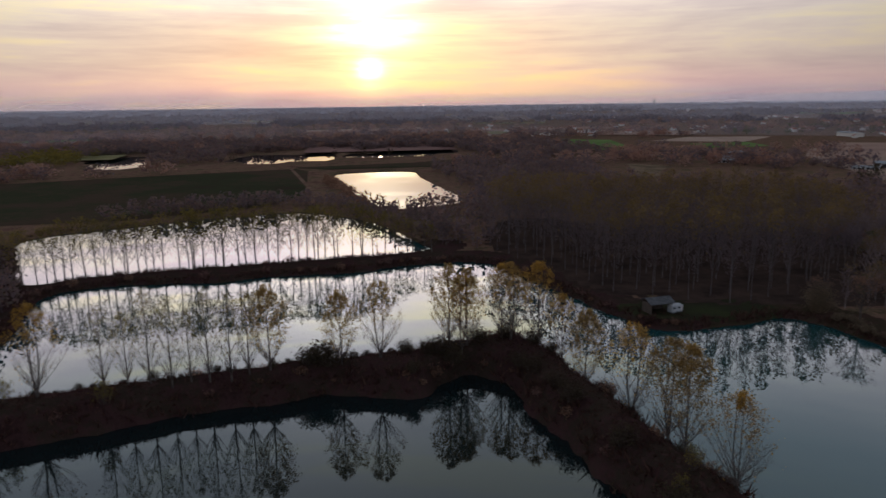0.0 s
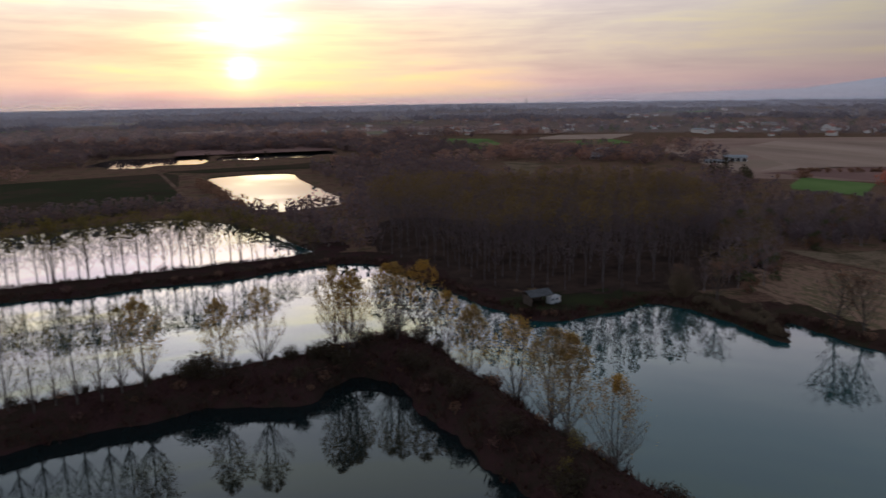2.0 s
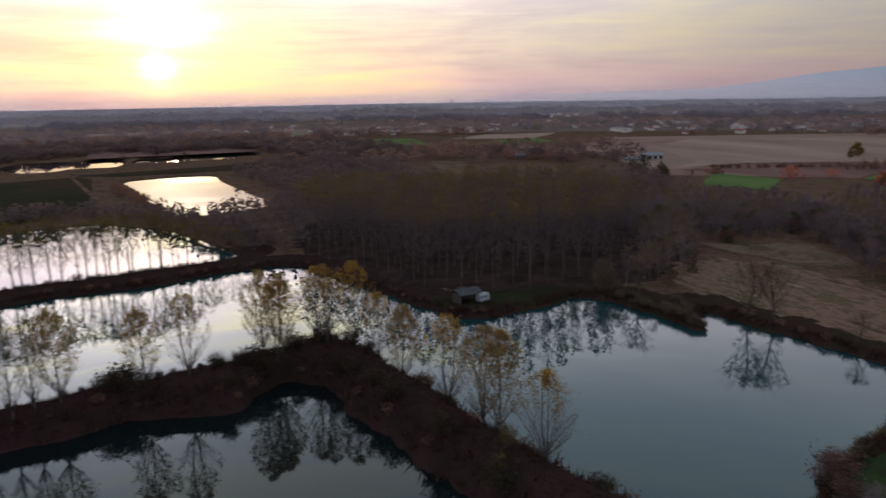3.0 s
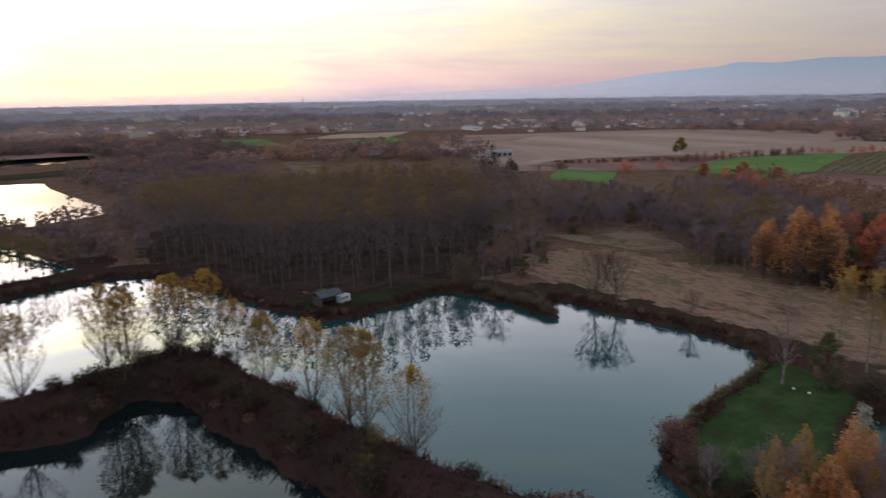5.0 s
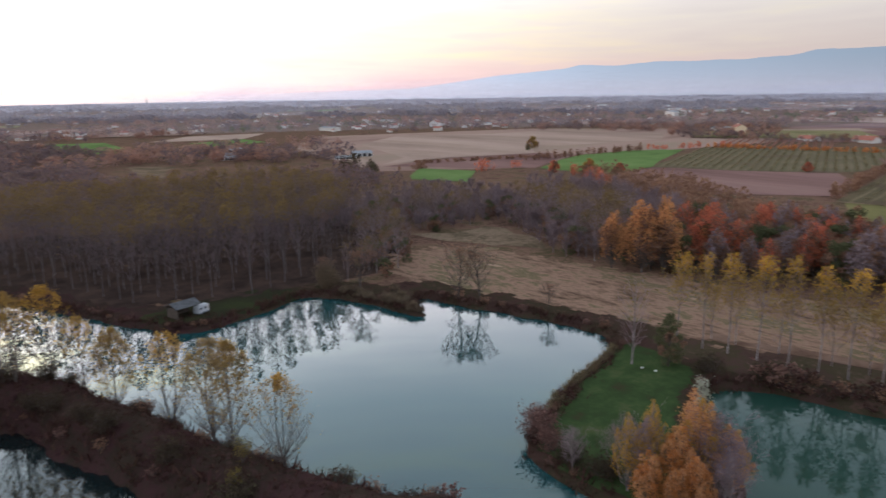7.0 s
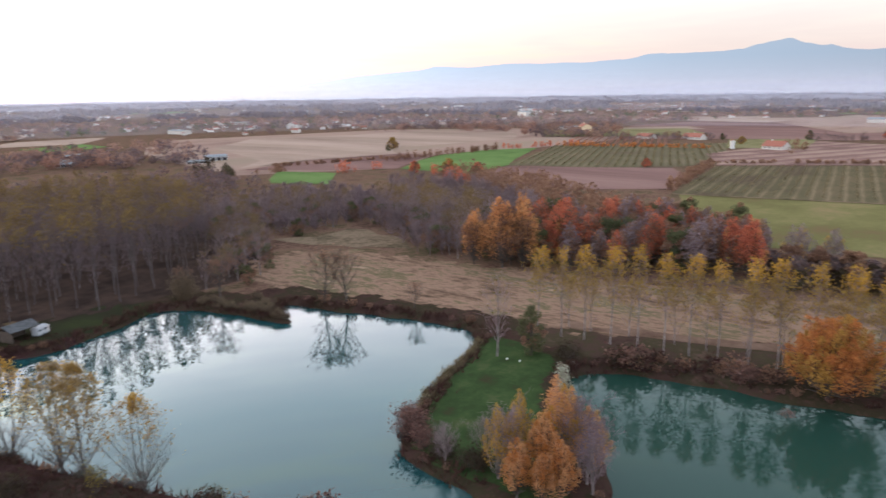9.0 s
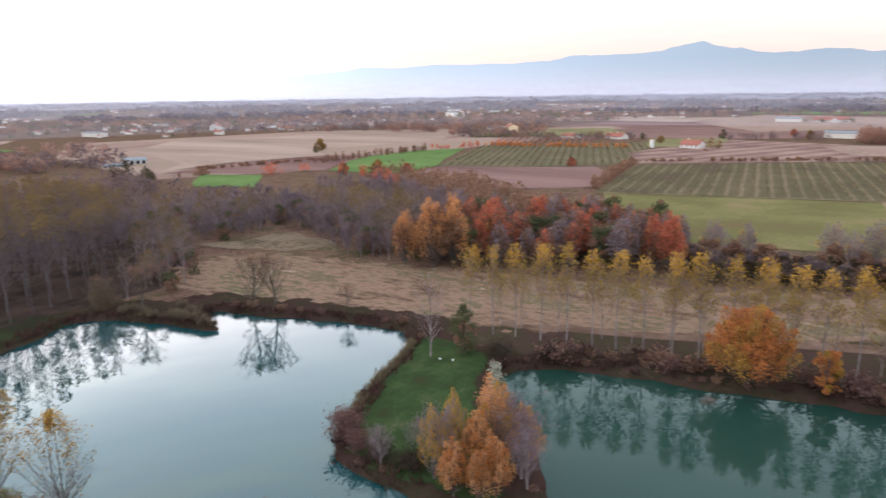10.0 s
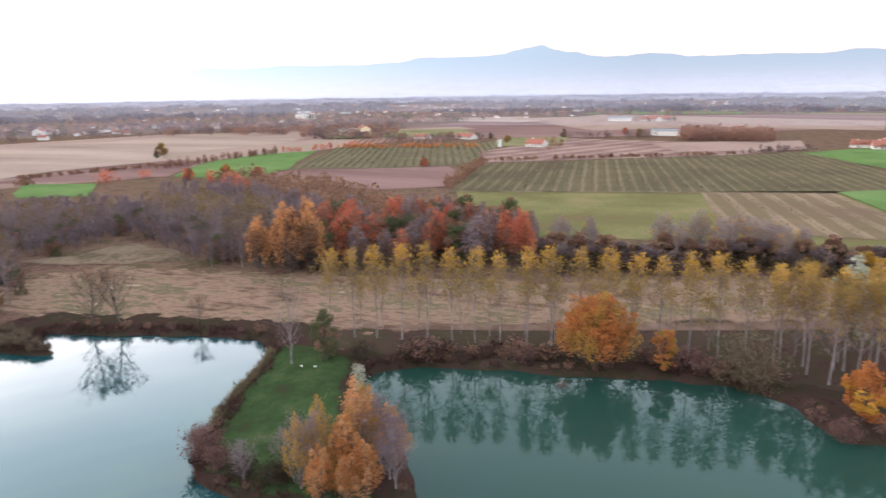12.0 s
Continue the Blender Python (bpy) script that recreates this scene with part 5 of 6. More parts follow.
for a, b, material, tall in (((262, 214), (286, 206), M_BROWN, 5), ((268, 103), (368, 121), M_BROWN, 4), ((300, 284), (400, 276), M_BROWN, 4), ((410, 276), (462, 250), M_RED, 4),
                             ((446, 254), (474, 152), M_ORANGE, 3), ((240, 262), (270, 262), M_RED, 6), ((270, 204), (262, 150), M_BROWN, 5), ((262, 220), (236, 180), M_RED, 6),
                             ((205, 300), (232, 292), M_BROWN, 3), ((330, 290), (240, 320), M_BROWN, 2), ((385, 120), (455, -14), M_BROWN, 2), ((455, -16), (500, -60), M_FARWOOD, 4),
                             ((520, 250), (575, 190), M_FARWOOD, 5), ((575, 116), (600, 40), M_FARWOOD, 6), ((176, 60), (186, 44), M_BROWN, 6),
                             ((200, 300), (172, 262), M_BRAMBLE, 6), ((186, 308), (212, 334), M_BRAMBLE, 7)):
    n = int(math.dist(a, b) / 1.7)
    line = [(a[0] + (b[0] - a[0]) * k / n + float(rng.normal()) * 1.2, a[1] + (b[1] - a[1]) * k / n + float(rng.normal()) * 1.2) for k in range(n)]
    woodland("hedgerow", [p for p in line if noise.noise((p[0] * 0.06, p[1] * 0.06, 6)) > -0.25 and rng.random() < 0.85], tall, 2.6 if tall < 4.5 else 4.0, material, "autumn hedgerow between fields", 26, 0.8)

for x, y in ((228, 398), (214, 420), (180, 478), (206, 462)):
    woodland("farm_trees", [(x + 9 * float(rng.normal()), y + 7 * float(rng.normal())) for _ in range(12)], 4.0, 5.0, M_FARWOOD, "low brown trees round farm buildings", 36, 1.0)
OPEN_LAND = [[(226, 330), (306, 478), (395, 560), (545, 500), (575, 375), (495, 320)], [(182, 640), (251, 716), (340, 706), (310, 665), (275, 540), (208, 540)], [(240, 300), (404, 565), (487, 455), (530, 246), (740, 335), (970, 280), (1170, -230), (560, -300), (180, -100), (150, 60), (190, 240)],
             [(98, 540), (98, 625), (120, 705), (170, 685), (165, 587), (145, 535)], [(190, 555), (330, 722), (432, 762), (300, 555)], [(222, 345), (240, 300), (404, 565), (360, 600), (262, 440), (240, 400)], [(-300, 420), (-60, 400), (60, 470), (20, 590), (-100, 618), (-150, 548), (-240, 560), (-300, 520)]]
SETTLED = np.random.default_rng(5)
far_spots = []
for k in range(9000):
    r = 430 * (4300 / 430) ** SETTLED.random()
    az = radians(-50 + 165 * SETTLED.random())
    x, y = r * math.sin(az), r * math.cos(az)
    cover = noise.noise((x * 0.0040, y * 0.0040, 1)) + 0.35 * noise.noise((x * 0.015, y * 0.015, 4)) + (0.28 if az < 0.15 else 0.02)
    if cover > -0.02:
        far_spots.append((x, y))
far_spots = not_fields(far_spots, OPEN_LAND)
near_band = [p for p in far_spots if math.hypot(*p) < 1200]
far_band = [p for p in far_spots if math.hypot(*p) >= 1200]
woodland("far_wood", near_band[0::3], 8, 13, M_FARWOOD, "patchwork of brown woods on the plain", 70, 1.3)
woodland("far_wood", near_band[1::3], 7, 12, M_FARBROWN, "patchwork of autumn woods on the plain", 70, 1.3)
woodland("far_wood", near_band[2::3], 6, 11, M_FARRED, "patchwork of rusty woods on the plain", 64, 1.3)
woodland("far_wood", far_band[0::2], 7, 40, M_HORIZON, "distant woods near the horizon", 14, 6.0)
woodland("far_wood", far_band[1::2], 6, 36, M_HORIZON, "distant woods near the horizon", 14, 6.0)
# far fields, long and low across the view, with hedges along them
hedges = ([], [])
for k in range(96):
    r = 600 * (3400 / 600) ** SETTLED.random()
    az = radians(-45 + 165 * SETTLED.random())
    x, y, turn = r * math.sin(az), r * math.cos(az), -az + 0.35 * SETTLED.normal()
    a, b = 45 + 0.07 * r * SETTLED.random(), 22 + 0.05 * r * SETTLED.random()
    c, s = math.cos(turn), math.sin(turn)
    corners = [(x + u * a * c - v * b * s, y + u * a * s + v * b * c) for u, v in ((-1, -1), (1, -1), (1, 1), (-1, 1))]
    kind = (M_PLOUGH, M_STUBBLE, M_PINKSOIL, M_DULLGREEN, M_GROUND_DRY, M_GREEN)[int(SETTLED.choice(6, p=(0.24, 0.16, 0.24, 0.16, 0.14, 0.06)))]
    if any(inside(np.array(f, float), np.array([x]), np.array([y]))[0] for f in OPEN_LAND):
        continue
    field("far_field", corners, kind, "distant field on the plain", 0.2 + 0.006 * k)
    steps = int(2 * a / 6)
    for q in range(steps):
        w0 = q / steps * 2 - 1
        if noise.noise((w0 * 3, k, 2)) > -0.25:
            hedges[k % 2].append((x + w0 * a * c + b * s, y + w0 * a * s - b * c))
woodland("far_hedge", not_fields(hedges[0], OPEN_LAND), 5.0, 6.0, M_FARWOOD, "dark hedges between distant fields", 18, 1.6)
woodland("far_hedge", not_fields(hedges[1], OPEN_LAND), 4.5, 6.0, M_FARRED, "rusty hedges between distant fields", 18, 1.6)


def vine_rows(name, outline, spacing, along, material, label, tall=1.5):
    """Parallel rows of vines with gaps and posts, inside a plan outline."""
    g = Growth()
    ring = np.array(outline, float)
    mid = ring.mean(0)
    reach = np.abs(ring - mid).max() * 1.6
    u, v = np.array([math.cos(along), math.sin(along)]), np.array([-math.sin(along), math.cos(along)])
    for q in np.arange(-reach, reach, spacing):
        s = np.arange(-reach, reach, 0.9) + rng.random() * 0.9
        s = s + rng.normal(size=s.shape) * 0.5
        p = mid + v * q + u * s[:, None]
        p = p[inside(ring, p[:, 0], p[:, 1])]
        p = p[rng.random(len(p)) < 0.62]
        if len(p):
            c = np.c_[p + rng.normal(size=p.shape) * 0.2, 0.5 + 0.5 * rng.random(len(p))]
            g.leaves(c, tall * 0.72, np.tile((v[0], v[1], 0.7), (len(c), 1)))
    return tagged(new(name, g.mesh(name, material)), label, "vineyard", kind="stuff")


vine_rows("vine_rows", [(322, 213), (446, 258), (482, 191), (524, 163), (459, 143), (366, 131), (353, 137), (331, 174)], 4.6, 0.375, M_VINE, "parallel rows of yellowing vines")
vine_rows("vine_rows", [(268, 98), (368, 116), (450, -17), (486, -58), (364, -74), (303, -60)], 5.4, 0.157, M_VINE, "parallel rows of yellowing vines", 1.0)
vine_rows("vine_rows", [(452, 256), (487, 191), (546, 214), (536, 292)], 5.0, 0.375, M_FARRED, "rows of rust-coloured vines", 2.2)

vine_rows("straw_rows", [(280, 2), (294, -42), (243, -50), (210, -58), (212, -3)], 8.0, 0.157, M_VINE, "pale swaths of straw on a field", 0.8)

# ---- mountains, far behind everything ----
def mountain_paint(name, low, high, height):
    """Blue haze as self-glow: the foot and the end towards the sunset melt into the sky."""
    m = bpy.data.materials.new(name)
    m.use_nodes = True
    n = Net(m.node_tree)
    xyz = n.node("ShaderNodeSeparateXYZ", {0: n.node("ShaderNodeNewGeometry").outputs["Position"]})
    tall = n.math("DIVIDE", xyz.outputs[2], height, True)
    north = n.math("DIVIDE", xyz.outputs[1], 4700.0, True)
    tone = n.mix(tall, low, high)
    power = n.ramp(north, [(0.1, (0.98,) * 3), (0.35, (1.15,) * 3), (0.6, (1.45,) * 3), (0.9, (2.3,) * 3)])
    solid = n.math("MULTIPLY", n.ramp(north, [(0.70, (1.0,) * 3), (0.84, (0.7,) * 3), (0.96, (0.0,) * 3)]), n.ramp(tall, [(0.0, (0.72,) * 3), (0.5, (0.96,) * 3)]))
    # the range emits its own colour: hazy daylight put into the emission
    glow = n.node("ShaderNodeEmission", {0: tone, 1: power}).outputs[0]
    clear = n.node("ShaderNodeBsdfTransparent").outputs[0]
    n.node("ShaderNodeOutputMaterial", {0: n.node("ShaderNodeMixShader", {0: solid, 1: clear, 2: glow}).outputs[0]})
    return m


def mountains(name, crest, radius, material, label, rugged):
    """A range: crest heights by bearing in degrees, sloping forward to the plain."""
    verts, faces = [], []
    bearings = np.arange(crest[0][0], crest[-1][0], 0.25)
    up = np.interp(bearings, [c[0] for c in crest], [c[1] for c in crest])
    for i, (az, el) in enumerate(zip(bearings, up)):
        tall = 40 + radius * math.tan(radians(el)) + noise.fractal((az * 0.45, 3, rugged), 0.8, 2.1, 6) * rugged * min(1.6, max(0.3, el - 1.2))
        a = radians(az)
        for k in range(5):
            t = k / 4
            r = radius - 420 * (1 - t)
            verts.append((r * math.sin(a), r * math.cos(a), -5 + (max(tall, 0) + 5) * t ** 1.3))
        if i:
            faces += [(5 * i - 5 + k, 5 * i + k, 5 * i + k + 1, 5 * i - 4 + k) for k in range(4)]
    return tagged(new(name, mesh_of(name, verts, faces, (material,), True)), label, "mountains", kind="structure")


M_RANGE = mountain_paint("hazy_mountain_glow", (0.56, 0.62, 0.70), (0.40, 0.53, 0.64), 230)
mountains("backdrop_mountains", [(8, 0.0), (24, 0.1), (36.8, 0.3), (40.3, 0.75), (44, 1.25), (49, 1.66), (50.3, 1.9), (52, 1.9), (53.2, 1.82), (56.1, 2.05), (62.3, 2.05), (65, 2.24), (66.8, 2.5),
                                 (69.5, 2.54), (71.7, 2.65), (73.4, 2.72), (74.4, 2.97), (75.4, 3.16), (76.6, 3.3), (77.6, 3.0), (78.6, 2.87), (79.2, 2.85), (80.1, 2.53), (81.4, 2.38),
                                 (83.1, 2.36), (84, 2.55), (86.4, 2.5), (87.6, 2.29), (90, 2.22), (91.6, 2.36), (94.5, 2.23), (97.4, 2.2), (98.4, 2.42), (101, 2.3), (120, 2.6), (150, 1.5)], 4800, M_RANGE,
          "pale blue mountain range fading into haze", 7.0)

# ---- evening mist lying over the plain in thin layers ----
def mist_layer(radius, top, density, seed):
    """A closed ring of thin mist: densest near the ground, gone at its top."""
    m = bpy.data.materials.new("evening_mist")
    m.use_nodes = True
    n = Net(m.node_tree)
    at = n.node("ShaderNodeNewGeometry").outputs["Position"]
    z = n.node("ShaderNodeSeparateXYZ", {0: at}).outputs[2]
    shape = n.ramp(n.math("DIVIDE", z, top, True), [(0.0, (1.0,) * 3), (0.30, (0.85,) * 3), (0.65, (0.30,) * 3), (1.0, (0.0,) * 3)])
    patch = n.ramp(n.noise(n.node("ShaderNodeMapping", {"Vector": at, "Location": (seed, 0, 0), "Scale": (1, 1, 6)}).outputs[0], 3.0 / radius, 3.0), [(0.3, (0.75,) * 3), (0.7, (1.25,) * 3)])
    thick = n.math("MULTIPLY", n.math("MULTIPLY", shape, patch), density)
    tone = (0.62, 0.66, 0.80, 1)
    lit = n.node("ShaderNodeMixShader", {0: 0.5, 1: n.node("ShaderNodeBsdfDiffuse", {0: tone}).outputs[0], 2: n.node("ShaderNodeBsdfTranslucent", {0: tone}).outputs[0]}).outputs[0]
    n.node("ShaderNodeOutputMaterial", {0: n.node("ShaderNodeMixShader", {0: thick, 1: n.node("ShaderNodeBsdfTransparent").outputs[0], 2: lit}).outputs[0]})
    verts, faces, sides = [], [], 120
    for i in range(sides):
        a = 2 * math.pi * i / sides
        verts += [(radius * math.sin(a), radius * math.cos(a), h) for h in (-2.0, top * 0.5, top)]
        b = (i + 1) % sides
        faces += [(3 * i, 3 * b, 3 * b + 1, 3 * i + 1), (3 * i + 1, 3 * b + 1, 3 * b + 2, 3 * i + 2)]
    return tagged(new("backdrop_mist", mesh_of("backdrop_mist", verts, faces, (m,), True)), "thin bluish evening mist over the distant plain", "mist", kind="structure")


for radius, top, density, seed in ((800, 46, 0.11, 3), (1400, 56, 0.20, 40), (2400, 80, 0.28, 90), (4100, 150, 0.32, 170)):
    mist_layer(radius, top, density, seed)

# ---- buildings ----
def box(bm, x0, y0, z0, x1, y1, z1):
    m = Matrix.Translation(((x0 + x1) / 2, (y0 + y1) / 2, (z0 + z1) / 2)) @ Matrix.Diagonal((x1 - x0, y1 - y0, z1 - z0, 1))
    return bmesh.ops.create_cube(bm, size=1.0, matrix=m)


def boxed(x0, y0, z0, x1, y1, z1, bevel=0.0):
    bm = bmesh.new()
    box(bm, x0, y0, z0, x1, y1, z1)
    if bevel:
        bmesh.ops.bevel(bm, geom=bm.edges[:], offset=bevel, segments=2, affect="EDGES")
    return bm


def gable(long, deep, eave, ridge, over=0.5, thick=0.25):
    """A pitched roof as two slabs with overhang."""
    bm = bmesh.new()
    x, y = long / 2 + over, deep / 2 + over
    drop = (ridge - eave) * over / (deep / 2)
    for s in (-1, 1):
        v = [bm.verts.new(p) for p in ((-x, s * y, eave - drop), (x, s * y, eave - drop), (x, 0, ridge), (-x, 0, ridge),
                                       (-x, s * y, eave - drop + thick), (x, s * y, eave - drop + thick), (x, 0, ridge + thick), (-x, 0, ridge + thick))]
        for q in ((0, 1, 2, 3), (4, 5, 6, 7), (0, 1, 5, 4), (1, 2, 6, 5), (2, 3, 7, 6), (3, 0, 4, 7)):
            bm.faces.new([v[i] for i in q])
    bmesh.ops.recalc_face_normals(bm, faces=bm.faces[:])
    return bm


def gable_walls(long, deep, eave, ridge):
    bm = bmesh.new()
    x, y = long / 2, deep / 2
    v = [bm.verts.new(p) for p in ((-x, -y, -0.3), (x, -y, -0.3), (x, y, -0.3), (-x, y, -0.3), (-x, -y, eave), (x, -y, eave), (x, y, eave), (-x, y, eave), (-x, 0, ridge), (x, 0, ridge))]
    for q in ((0, 1, 5, 4), (2, 3, 7, 6), (1, 2, 6, 9, 5), (3, 0, 4, 8, 7)):
        bm.faces.new([v[i] for i in q])
    bmesh.ops.recalc_face_normals(bm, faces=bm.faces[:])
    return bm


def house(name, label, long, deep, eave, ridge, wall, roof, windows=0, category="house", chimney=True):
    base = tagged(new(name), label, category)
    part("wall", gable_walls(long, deep, eave, ridge), wall, base)
    r = part("roof", gable(long, deep, eave, ridge), roof, base)
    if chimney:
        part("chimney", boxed(long * 0.2, -0.4, ridge - 0.8, long * 0.2 + 0.8, 0.4, ridge + 1.0), wall, r)
    for s in (-1, 1):
        for k in range(windows):
            x = -long / 2 + long * (k + 0.5) / windows
            for z in ((1.0, 3.9) if eave > 4.5 else (1.0,)):
                win = part("window", boxed(x - 0.65, s * deep / 2 - 0.06, z, x + 0.65, s * deep / 2 + 0.06, z + 1.4), M_WALL, base)
                part("pane", boxed(x - 0.52, s * (deep / 2 + 0.03) - 0.05, z + 0.12, x + 0.52, s * (deep / 2 + 0.03) + 0.05, z + 1.28), M_PANE, win)
    return base


def settle(ob, x, y, turn, s=1.0):
    ob.matrix_basis = Matrix.Translation((x, y, 0.1)) @ Matrix.Rotation(turn, 4, "Z")
    ob.scale = (s, s, s)
    return ob


red_house = settle(house("house", "white farmhouse with a red tiled roof on a lawn", 17, 12, 3.0, 6.8, M_WALL, M_TILE, 4), 488, 119, 1.3, 0.8)
for x, y, turn, s in ((549, 231, 1.2, .6), (558, 240, 1.6, .5), (556, 194, 1.2, .7), (566, 203, 1.5, .6), (886, 78, 1.5, .9), (895, 60, 1.5, .9), (884, 68, .4, .8), (522, -88, 1.2, .7),
                      (508, -98, 1.5, .8), (496, -112, 1.4, .7), (530, -104, .6, .7), (515, -122, 1.3, .8)):
    settle(copy_thing(red_house, Matrix()), x, y, turn, s)
settle(house("house", "cream farmhouse with a red tiled roof", 14, 10, 6, 8.5, M_CREAM, M_TILE, 3), 612, 322, 0.8, 0.9)
settle(house("shed", "long white flat farm shed", 26, 9, 4.2, 5.0, M_WALL, M_SHEET, 0, "shed", False), 626, 345, -0.9, 0.85)
settle(house("shed", "low white shed beside a road", 24, 10, 4.0, 5.2, M_WALL, M_SHEET, 0, "shed", False), 625, 40, 1.4)
settle(house("shed", "wide white farm shed in the fields", 26, 11, 4.0, 5.4, M_WALL, M_SHEET, 0, "shed", False), 884, 112, 1.5)


def barn(name, label, long, deep, eave, ridge, bays):
    base = tagged(new(name), label, "barn")
    part("wall", gable_walls(long, deep, eave, ridge), M_PALEPANEL, base)
    part("roof", gable(long, deep, eave, ridge, 0.8), M_BLUESHEET, base)
    for k in range(bays):
        x = -long / 2 + long * (k + 0.5) / bays
        part("opening", boxed(x - long / bays * 0.36, -deep / 2 - 0.08, 0, x + long / bays * 0.36, -deep / 2 + 0.05, eave * 0.8), M_DARK, base)
    return base


settle(barn("barn", "white farm barn with blue-grey sheet roof", 30, 15, 5.5, 8.0, 4), 248, 386, -0.42, 0.44)
settle(barn("barn", "long low cattle barn with grey roof", 36, 12, 3.6, 5.6, 6), 231, 378, -0.42, 0.36)
settle(barn("barn", "farm barn with sheet roof among trees", 34, 14, 4.0, 6.5, 5), 205, 488, -0.4, 0.42)
settle(barn("barn", "farm barn with sheet roof among trees", 26, 12, 4.0, 6.2, 4), 180, 446, -0.2, 0.5)
settle(barn("barn", "low farm barn among trees", 24, 12, 4.0, 6.0, 4), 176, 430, -0.3, 0.4)

for x, y in ((488, 119), (551, 234), (558, 197), (886, 68), (515, -104), (612, 322), (626, 345), (625, 40)):
    around = [(x + 16 * float(rng.normal()), y + 16 * float(rng.normal())) for _ in range(9)]
    woodland("garden_trees", [q for q in around if math.dist(q, (x, y)) > 13], 5.5, 5.0, (M_FARWOOD, M_GREENLEAF, M_BROWN)[int(x) % 3], "garden trees round a farmhouse", 30, 1.1)

# houses of the villages on the plain
far_house = settle(house("house", "small distant white house with a tiled roof", 13, 10, 4.6, 7.4, M_WALL, M_TILE, 0), 533, 663, 0.6)
far_hall = settle(house("hall", "distant long white industrial hall", 42, 18, 6, 7.2, M_WALL, M_SHEET, 0, "hall", False), 957, 606, 0.9)
count = 0
for cluster in ((520, 680, 90, 16), (580, 640, 60, 8), (480, 760, 80, 12), (300, 850, 90, 16), (160, 800, 60, 10), (760, 700, 120, 22), (1150, 750, 200, 26), (1300, 300, 200, 22), (900, 420, 90, 12),
                (400, 1300, 200, 24), (1200, 1300, 300, 26), (700, 1900, 300, 24), (1700, 700, 300, 26), (1800, 100, 300, 22), (60, 900, 90, 6), (1500, -200, 200, 14)):
    for _ in range(cluster[3]):
        x, y = cluster[0] + SETTLED.normal() * cluster[2], cluster[1] + SETTLED.normal() * cluster[2]
        if math.hypot(x, y) < 560 or any(inside(np.array(f, float), np.array([x]), np.array([y]))[0] for f in OPEN_LAND):
            continue
        ob = copy_thing(far_hall if SETTLED.random() < 0.07 else far_house, Matrix())
        settle(tagged(ob, group="village houses"), x, y, SETTLED.random() * 3, 0.34 + 0.3 * SETTLED.random())
for k, (x, y, spread) in enumerate(((520, 680, 80), (580, 640, 60), (480, 760, 80), (300, 850, 90), (760, 700, 110), (900, 420, 90), (660, 560, 90), (1150, 750, 170), (1300, 300, 170))):
    spots = [(x + spread * float(SETTLED.normal()), y + spread * float(SETTLED.normal())) for _ in range(60)]
    woodland("village_trees", not_fields([p for p in spots if math.hypot(*p) > 520], OPEN_LAND), 6.0, 7.0, (M_FARWOOD, M_FARBROWN, M_GREENLEAF)[k % 3], "garden trees among village houses", 26, 1.5)
tower = tagged(new("church_tower"), "tall slim church tower with a spire on the horizon", "tower")
part("shaft", boxed(-4, -4, 0, 4, 4, 34), M_STONE, tower)
spire = bmesh.new()
bmesh.ops.create_cone(spire, cap_ends=True, segments=8, radius1=4.6, radius2=0.1, depth=16, matrix=Matrix.Translation((0, 0, 42)))
part("spire", spire, M_SHEET, tower)
settle(tower, 1130, 3740, 0.2, 0.75)

cabin = tagged(new("transformer_tower"), "slim white electricity tower in the fields", "tower")
part("shaft", boxed(-1.6, -1.6, 0, 1.6, 1.6, 9.0), M_PALEPANEL, cabin)
part("cap", gable(3.2, 3.2, 9.0, 10.0, 0.3, 0.2), M_TILE, cabin)
part("door", boxed(-0.5, -1.66, 0, 0.5, -1.58, 2.1), M_SHEET, cabin)
settle(cabin, 480, 144, 0.9, 0.6)
lone_kinds = [leafy_tree("tree", "round olive-brown tree standing alone in the fields", 8.0, 8.0, M_FADED, M_BARK, 36, 40, 0.6, 0.08, 0.2, M_BROWN),
              leafy_tree("tree", "rusty autumn tree standing alone in the fields", 6.5, 6.5, M_RED, M_BARK, 30, 40, 0.6, 0.08, 0.2, M_BROWN),
              leafy_tree("tree", "dark green tree standing alone in the fields", 7.0, 5.5, M_GREENLEAF, M_BARK, 30, 40, 0.6, 0.08, 0.2, M_BROWN)]
stand(lone_kinds, [(366, 345, 1.0), (280, 206, .8), (352, 336, .62), (268, 215, .9), (346, 146, .7), (560, 176, .7), (520, 150, .7), (262, 232, .9),
                   (585, 120, 1.0), (600, 60, .8), (630, 75, .9)], "lone field trees")

# ---- hut and caravan by the water ----
hut = tagged(new("hut"), "low open wooden hut with a sheet roof by the pond", "hut")
part("roof", gable(4.6, 3.6, 2.2, 2.9, 0.35, 0.08), M_WORNSHEET, hut)
for x in (-2.1, 2.1):
    for y in (-1.6, 1.6):
        part("post", boxed(x - 0.07, y - 0.07, -0.2, x + 0.07, y + 0.07, 2.25), M_WOOD, hut)
part("back_wall", boxed(-2.1, 1.50, 0, 2.1, 1.58, 2.1), M_WOOD, hut)
part("side_wall", boxed(-2.14, -1.5, 0, -2.06, 1.5, 2.0), M_WOOD, hut)
part("table", boxed(-1.2, -0.4, 0.70, 1.0, 0.4, 0.76), M_WOOD, hut)
hut.matrix_basis = Matrix.Translation((40.7, 126.6, grounded(40.7, 126.6))) @ Matrix.Rotation(0.25, 4, "Z")
caravan = tagged(new("caravan"), "small white caravan parked beside the hut", "caravan")
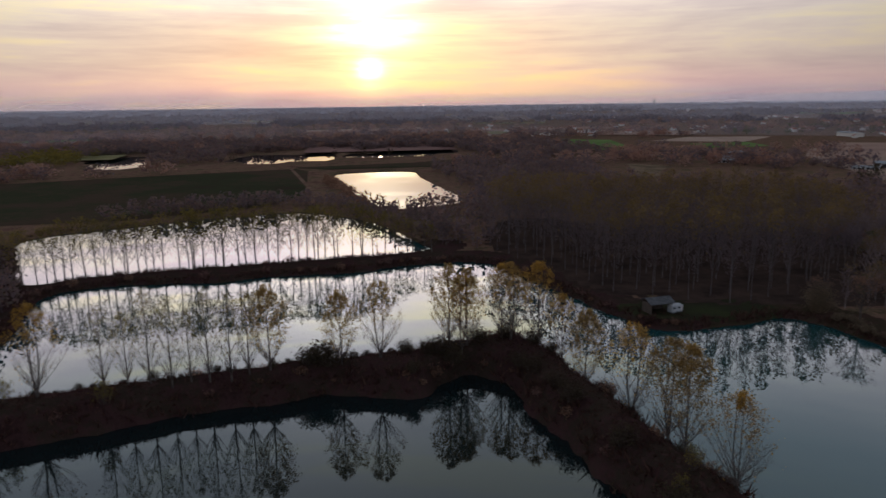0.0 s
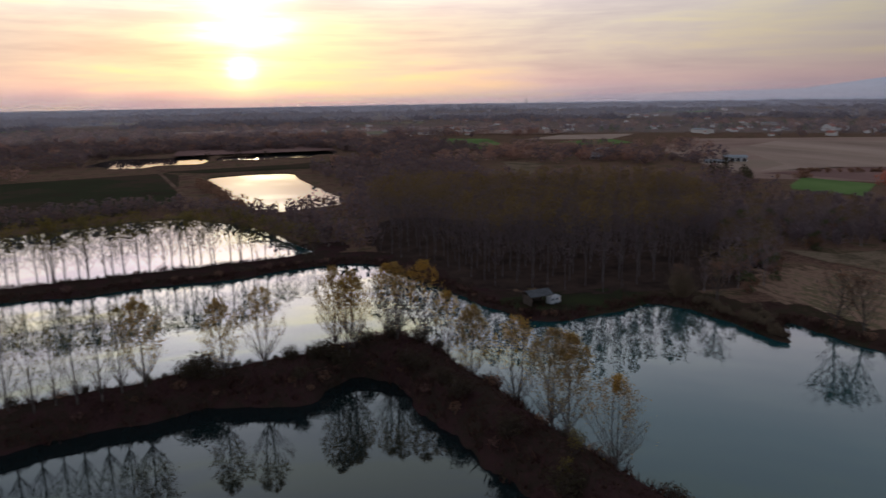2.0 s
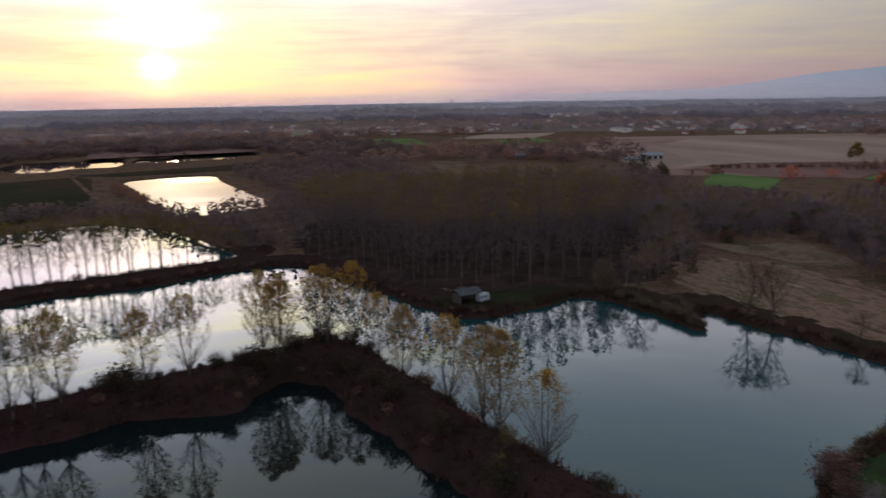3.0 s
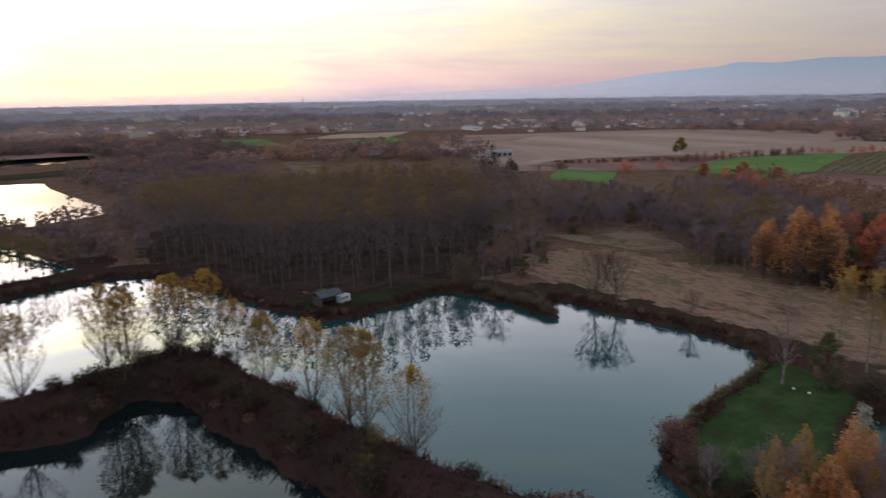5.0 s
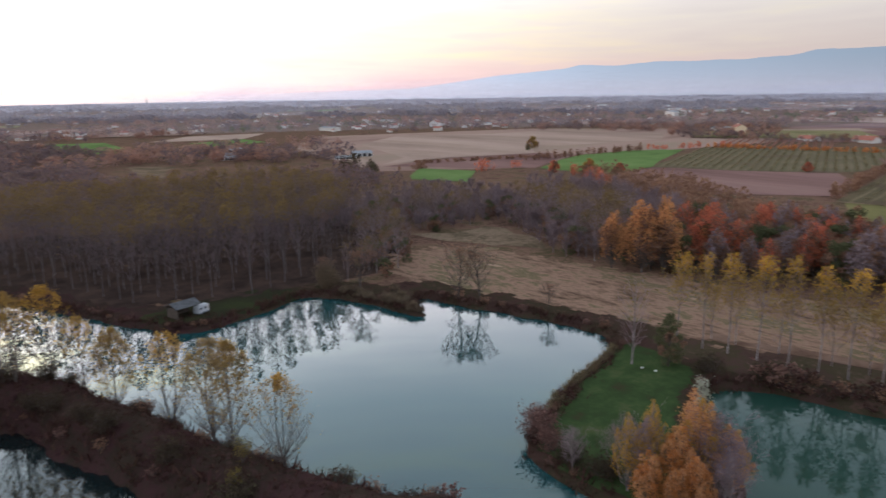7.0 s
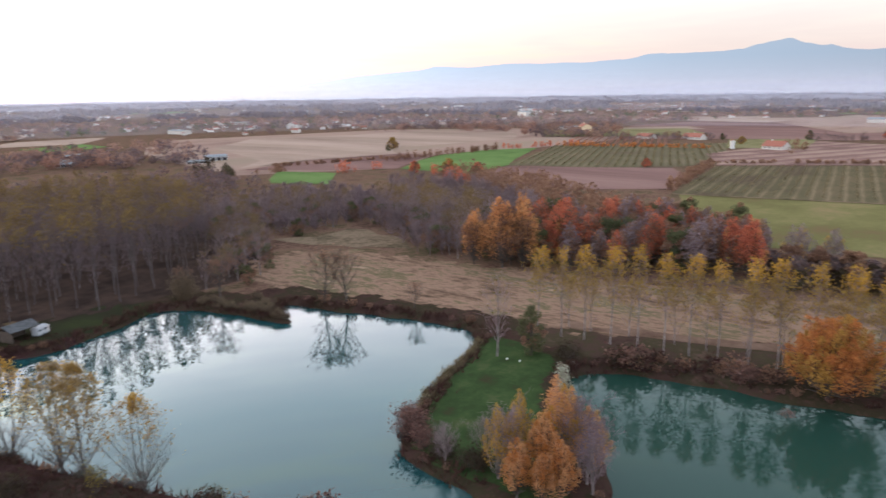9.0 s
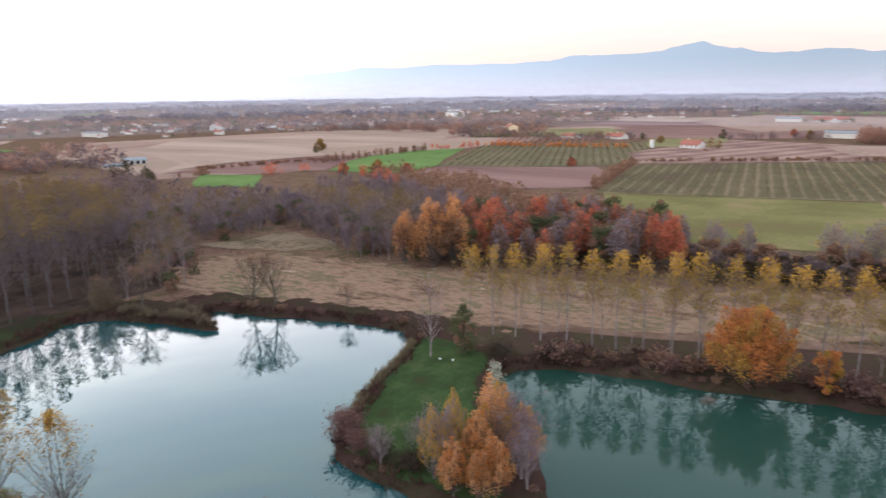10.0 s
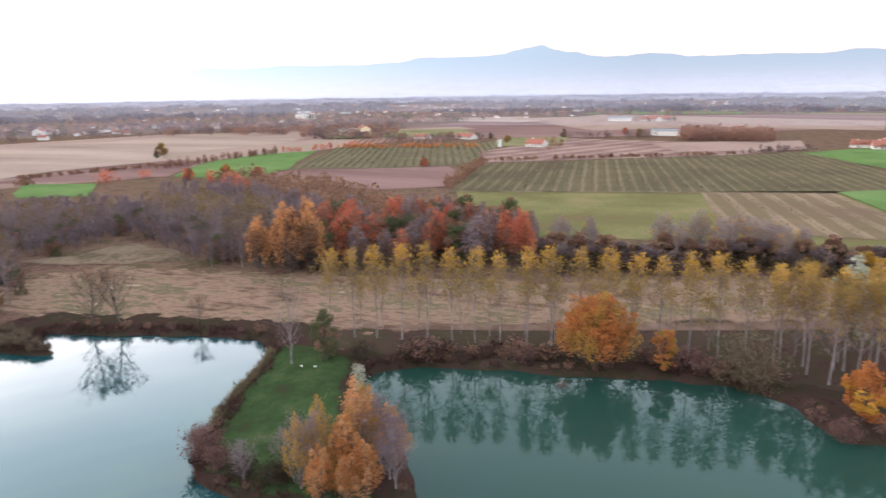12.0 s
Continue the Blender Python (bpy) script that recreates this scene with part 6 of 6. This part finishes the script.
part("body", boxed(-2.0, -1.05, 0.55, 2.0, 1.05, 2.5, 0.22), M_CARAVAN, caravan)
for x in (-1.2, 0.5):
    win = part("window", boxed(x - 0.42, -1.09, 1.45, x + 0.42, -1.0, 2.0, 0.03), M_DARK, caravan)
    part("pane", boxed(x - 0.35, -1.115, 1.5, x + 0.35, -1.08, 1.95), M_PANE, win)
part("door", boxed(1.2, -1.09, 0.7, 1.75, -1.02, 2.25, 0.02), M_WALL, caravan)
part("skirt", boxed(-1.9, -1.0, 0.35, 1.9, 1.0, 0.56), M_SHEET, caravan)
for s in (-1, 1):
    wheel = bmesh.new()
    bmesh.ops.create_cone(wheel, cap_ends=True, segments=18, radius1=0.33, radius2=0.33, depth=0.2, matrix=Matrix.Translation((0, s * 0.92, 0.33)) @ Matrix.Rotation(radians(90), 4, "X"))
    part("wheel", wheel, M_RUBBER, caravan)
part("tow_bar", boxed(2.0, -0.06, 0.42, 3.1, 0.06, 0.52), M_SHEET, caravan)
caravan.matrix_basis = Matrix.Translation((43.9, 125.8, grounded(43.9, 125.8))) @ Matrix.Rotation(0.45, 4, "Z")
caravan.scale = (0.68, 0.68, 0.68)

# ---- two white tubs left on the lawn ----
tub = tagged(new("tub"), "small white plastic tub on the lawn", "tub")
bowl = bmesh.new()
bmesh.ops.create_cone(bowl, cap_ends=True, segments=16, radius1=0.20, radius2=0.27, depth=0.34, matrix=Matrix.Translation((0, 0, 0.17)))
part("bowl", bowl, M_WHITE, tub)
rim = bmesh.new()
bmesh.ops.create_cone(rim, cap_ends=True, segments=16, radius1=0.30, radius2=0.30, depth=0.05, matrix=Matrix.Translation((0, 0, 0.35)))
part("rim", rim, M_WHITE, tub)
tub.matrix_basis = Matrix.Translation((82.7, 55.5, grounded(82.7, 55.5) + 0.05))
copy_thing(tub, Matrix.Translation((83.2, 53.5, grounded(83.2, 53.5) + 0.05)))
for thing in [o for o in scene.objects if o.get("category") == "tub"]:
    thing.scale = (0.5, 0.5, 0.5)

# ---- rough grass on the banks and dikes (nobody could count the blades) ----
def rough_grass(name, count, near, far, tall, material, label, bounds):
    """Tufts of a few bent blades each, on the land between two distances from the water."""
    g = Growth()
    x0, y0, x1, y1 = bounds
    px, py = x0 + (x1 - x0) * rng.random(count * 8), y0 + (y1 - y0) * rng.random(count * 8)
    span = np.full(px.shape, 60.0)
    for shore in SHORES[:4]:
        d = edge_distance(shore[::3], px, py)
        d[inside(shore[::3], px, py)] *= -1
        span = np.minimum(span, d)
    ok = np.where((span > near) & (span < far))[0][:count]
    for i in ok:
        z = grounded(px[i], py[i])
        h = tall * (0.4 + 0.9 * float(rng.random()) ** 2)
        for _ in range(6):
            a = rng.normal(size=2) * h * 0.45
            lean = rng.normal(size=2) * h * 0.5
            side = rng.normal(size=2)
            side *= h * 0.13 / (np.hypot(*side) + 1e-9)
            at = np.array([px[i] + a[0], py[i] + a[1], z - 0.05])
            g.v += [at + (side[0], side[1], 0), at - (side[0], side[1], 0), at + (lean[0], lean[1], h)]
            g.f.append((g.n, g.n + 1, g.n + 2))
            g.n += 3
    return tagged(new(name, g.mesh(name, material)), label, "grass", kind="stuff")


rough_grass("bank_grass", 6500, 0.0, 2.4, 0.95, M_GROUND_TUFT, "tall dry grass and weeds at the water's edge", (-90, 40, 102, 182))
rough_grass("bank_grass", 5200, 1.0, 9.0, 0.42, M_GROUND_TUFT, "short rough dry grass on the pond dikes", (-80, 48, 46, 130))
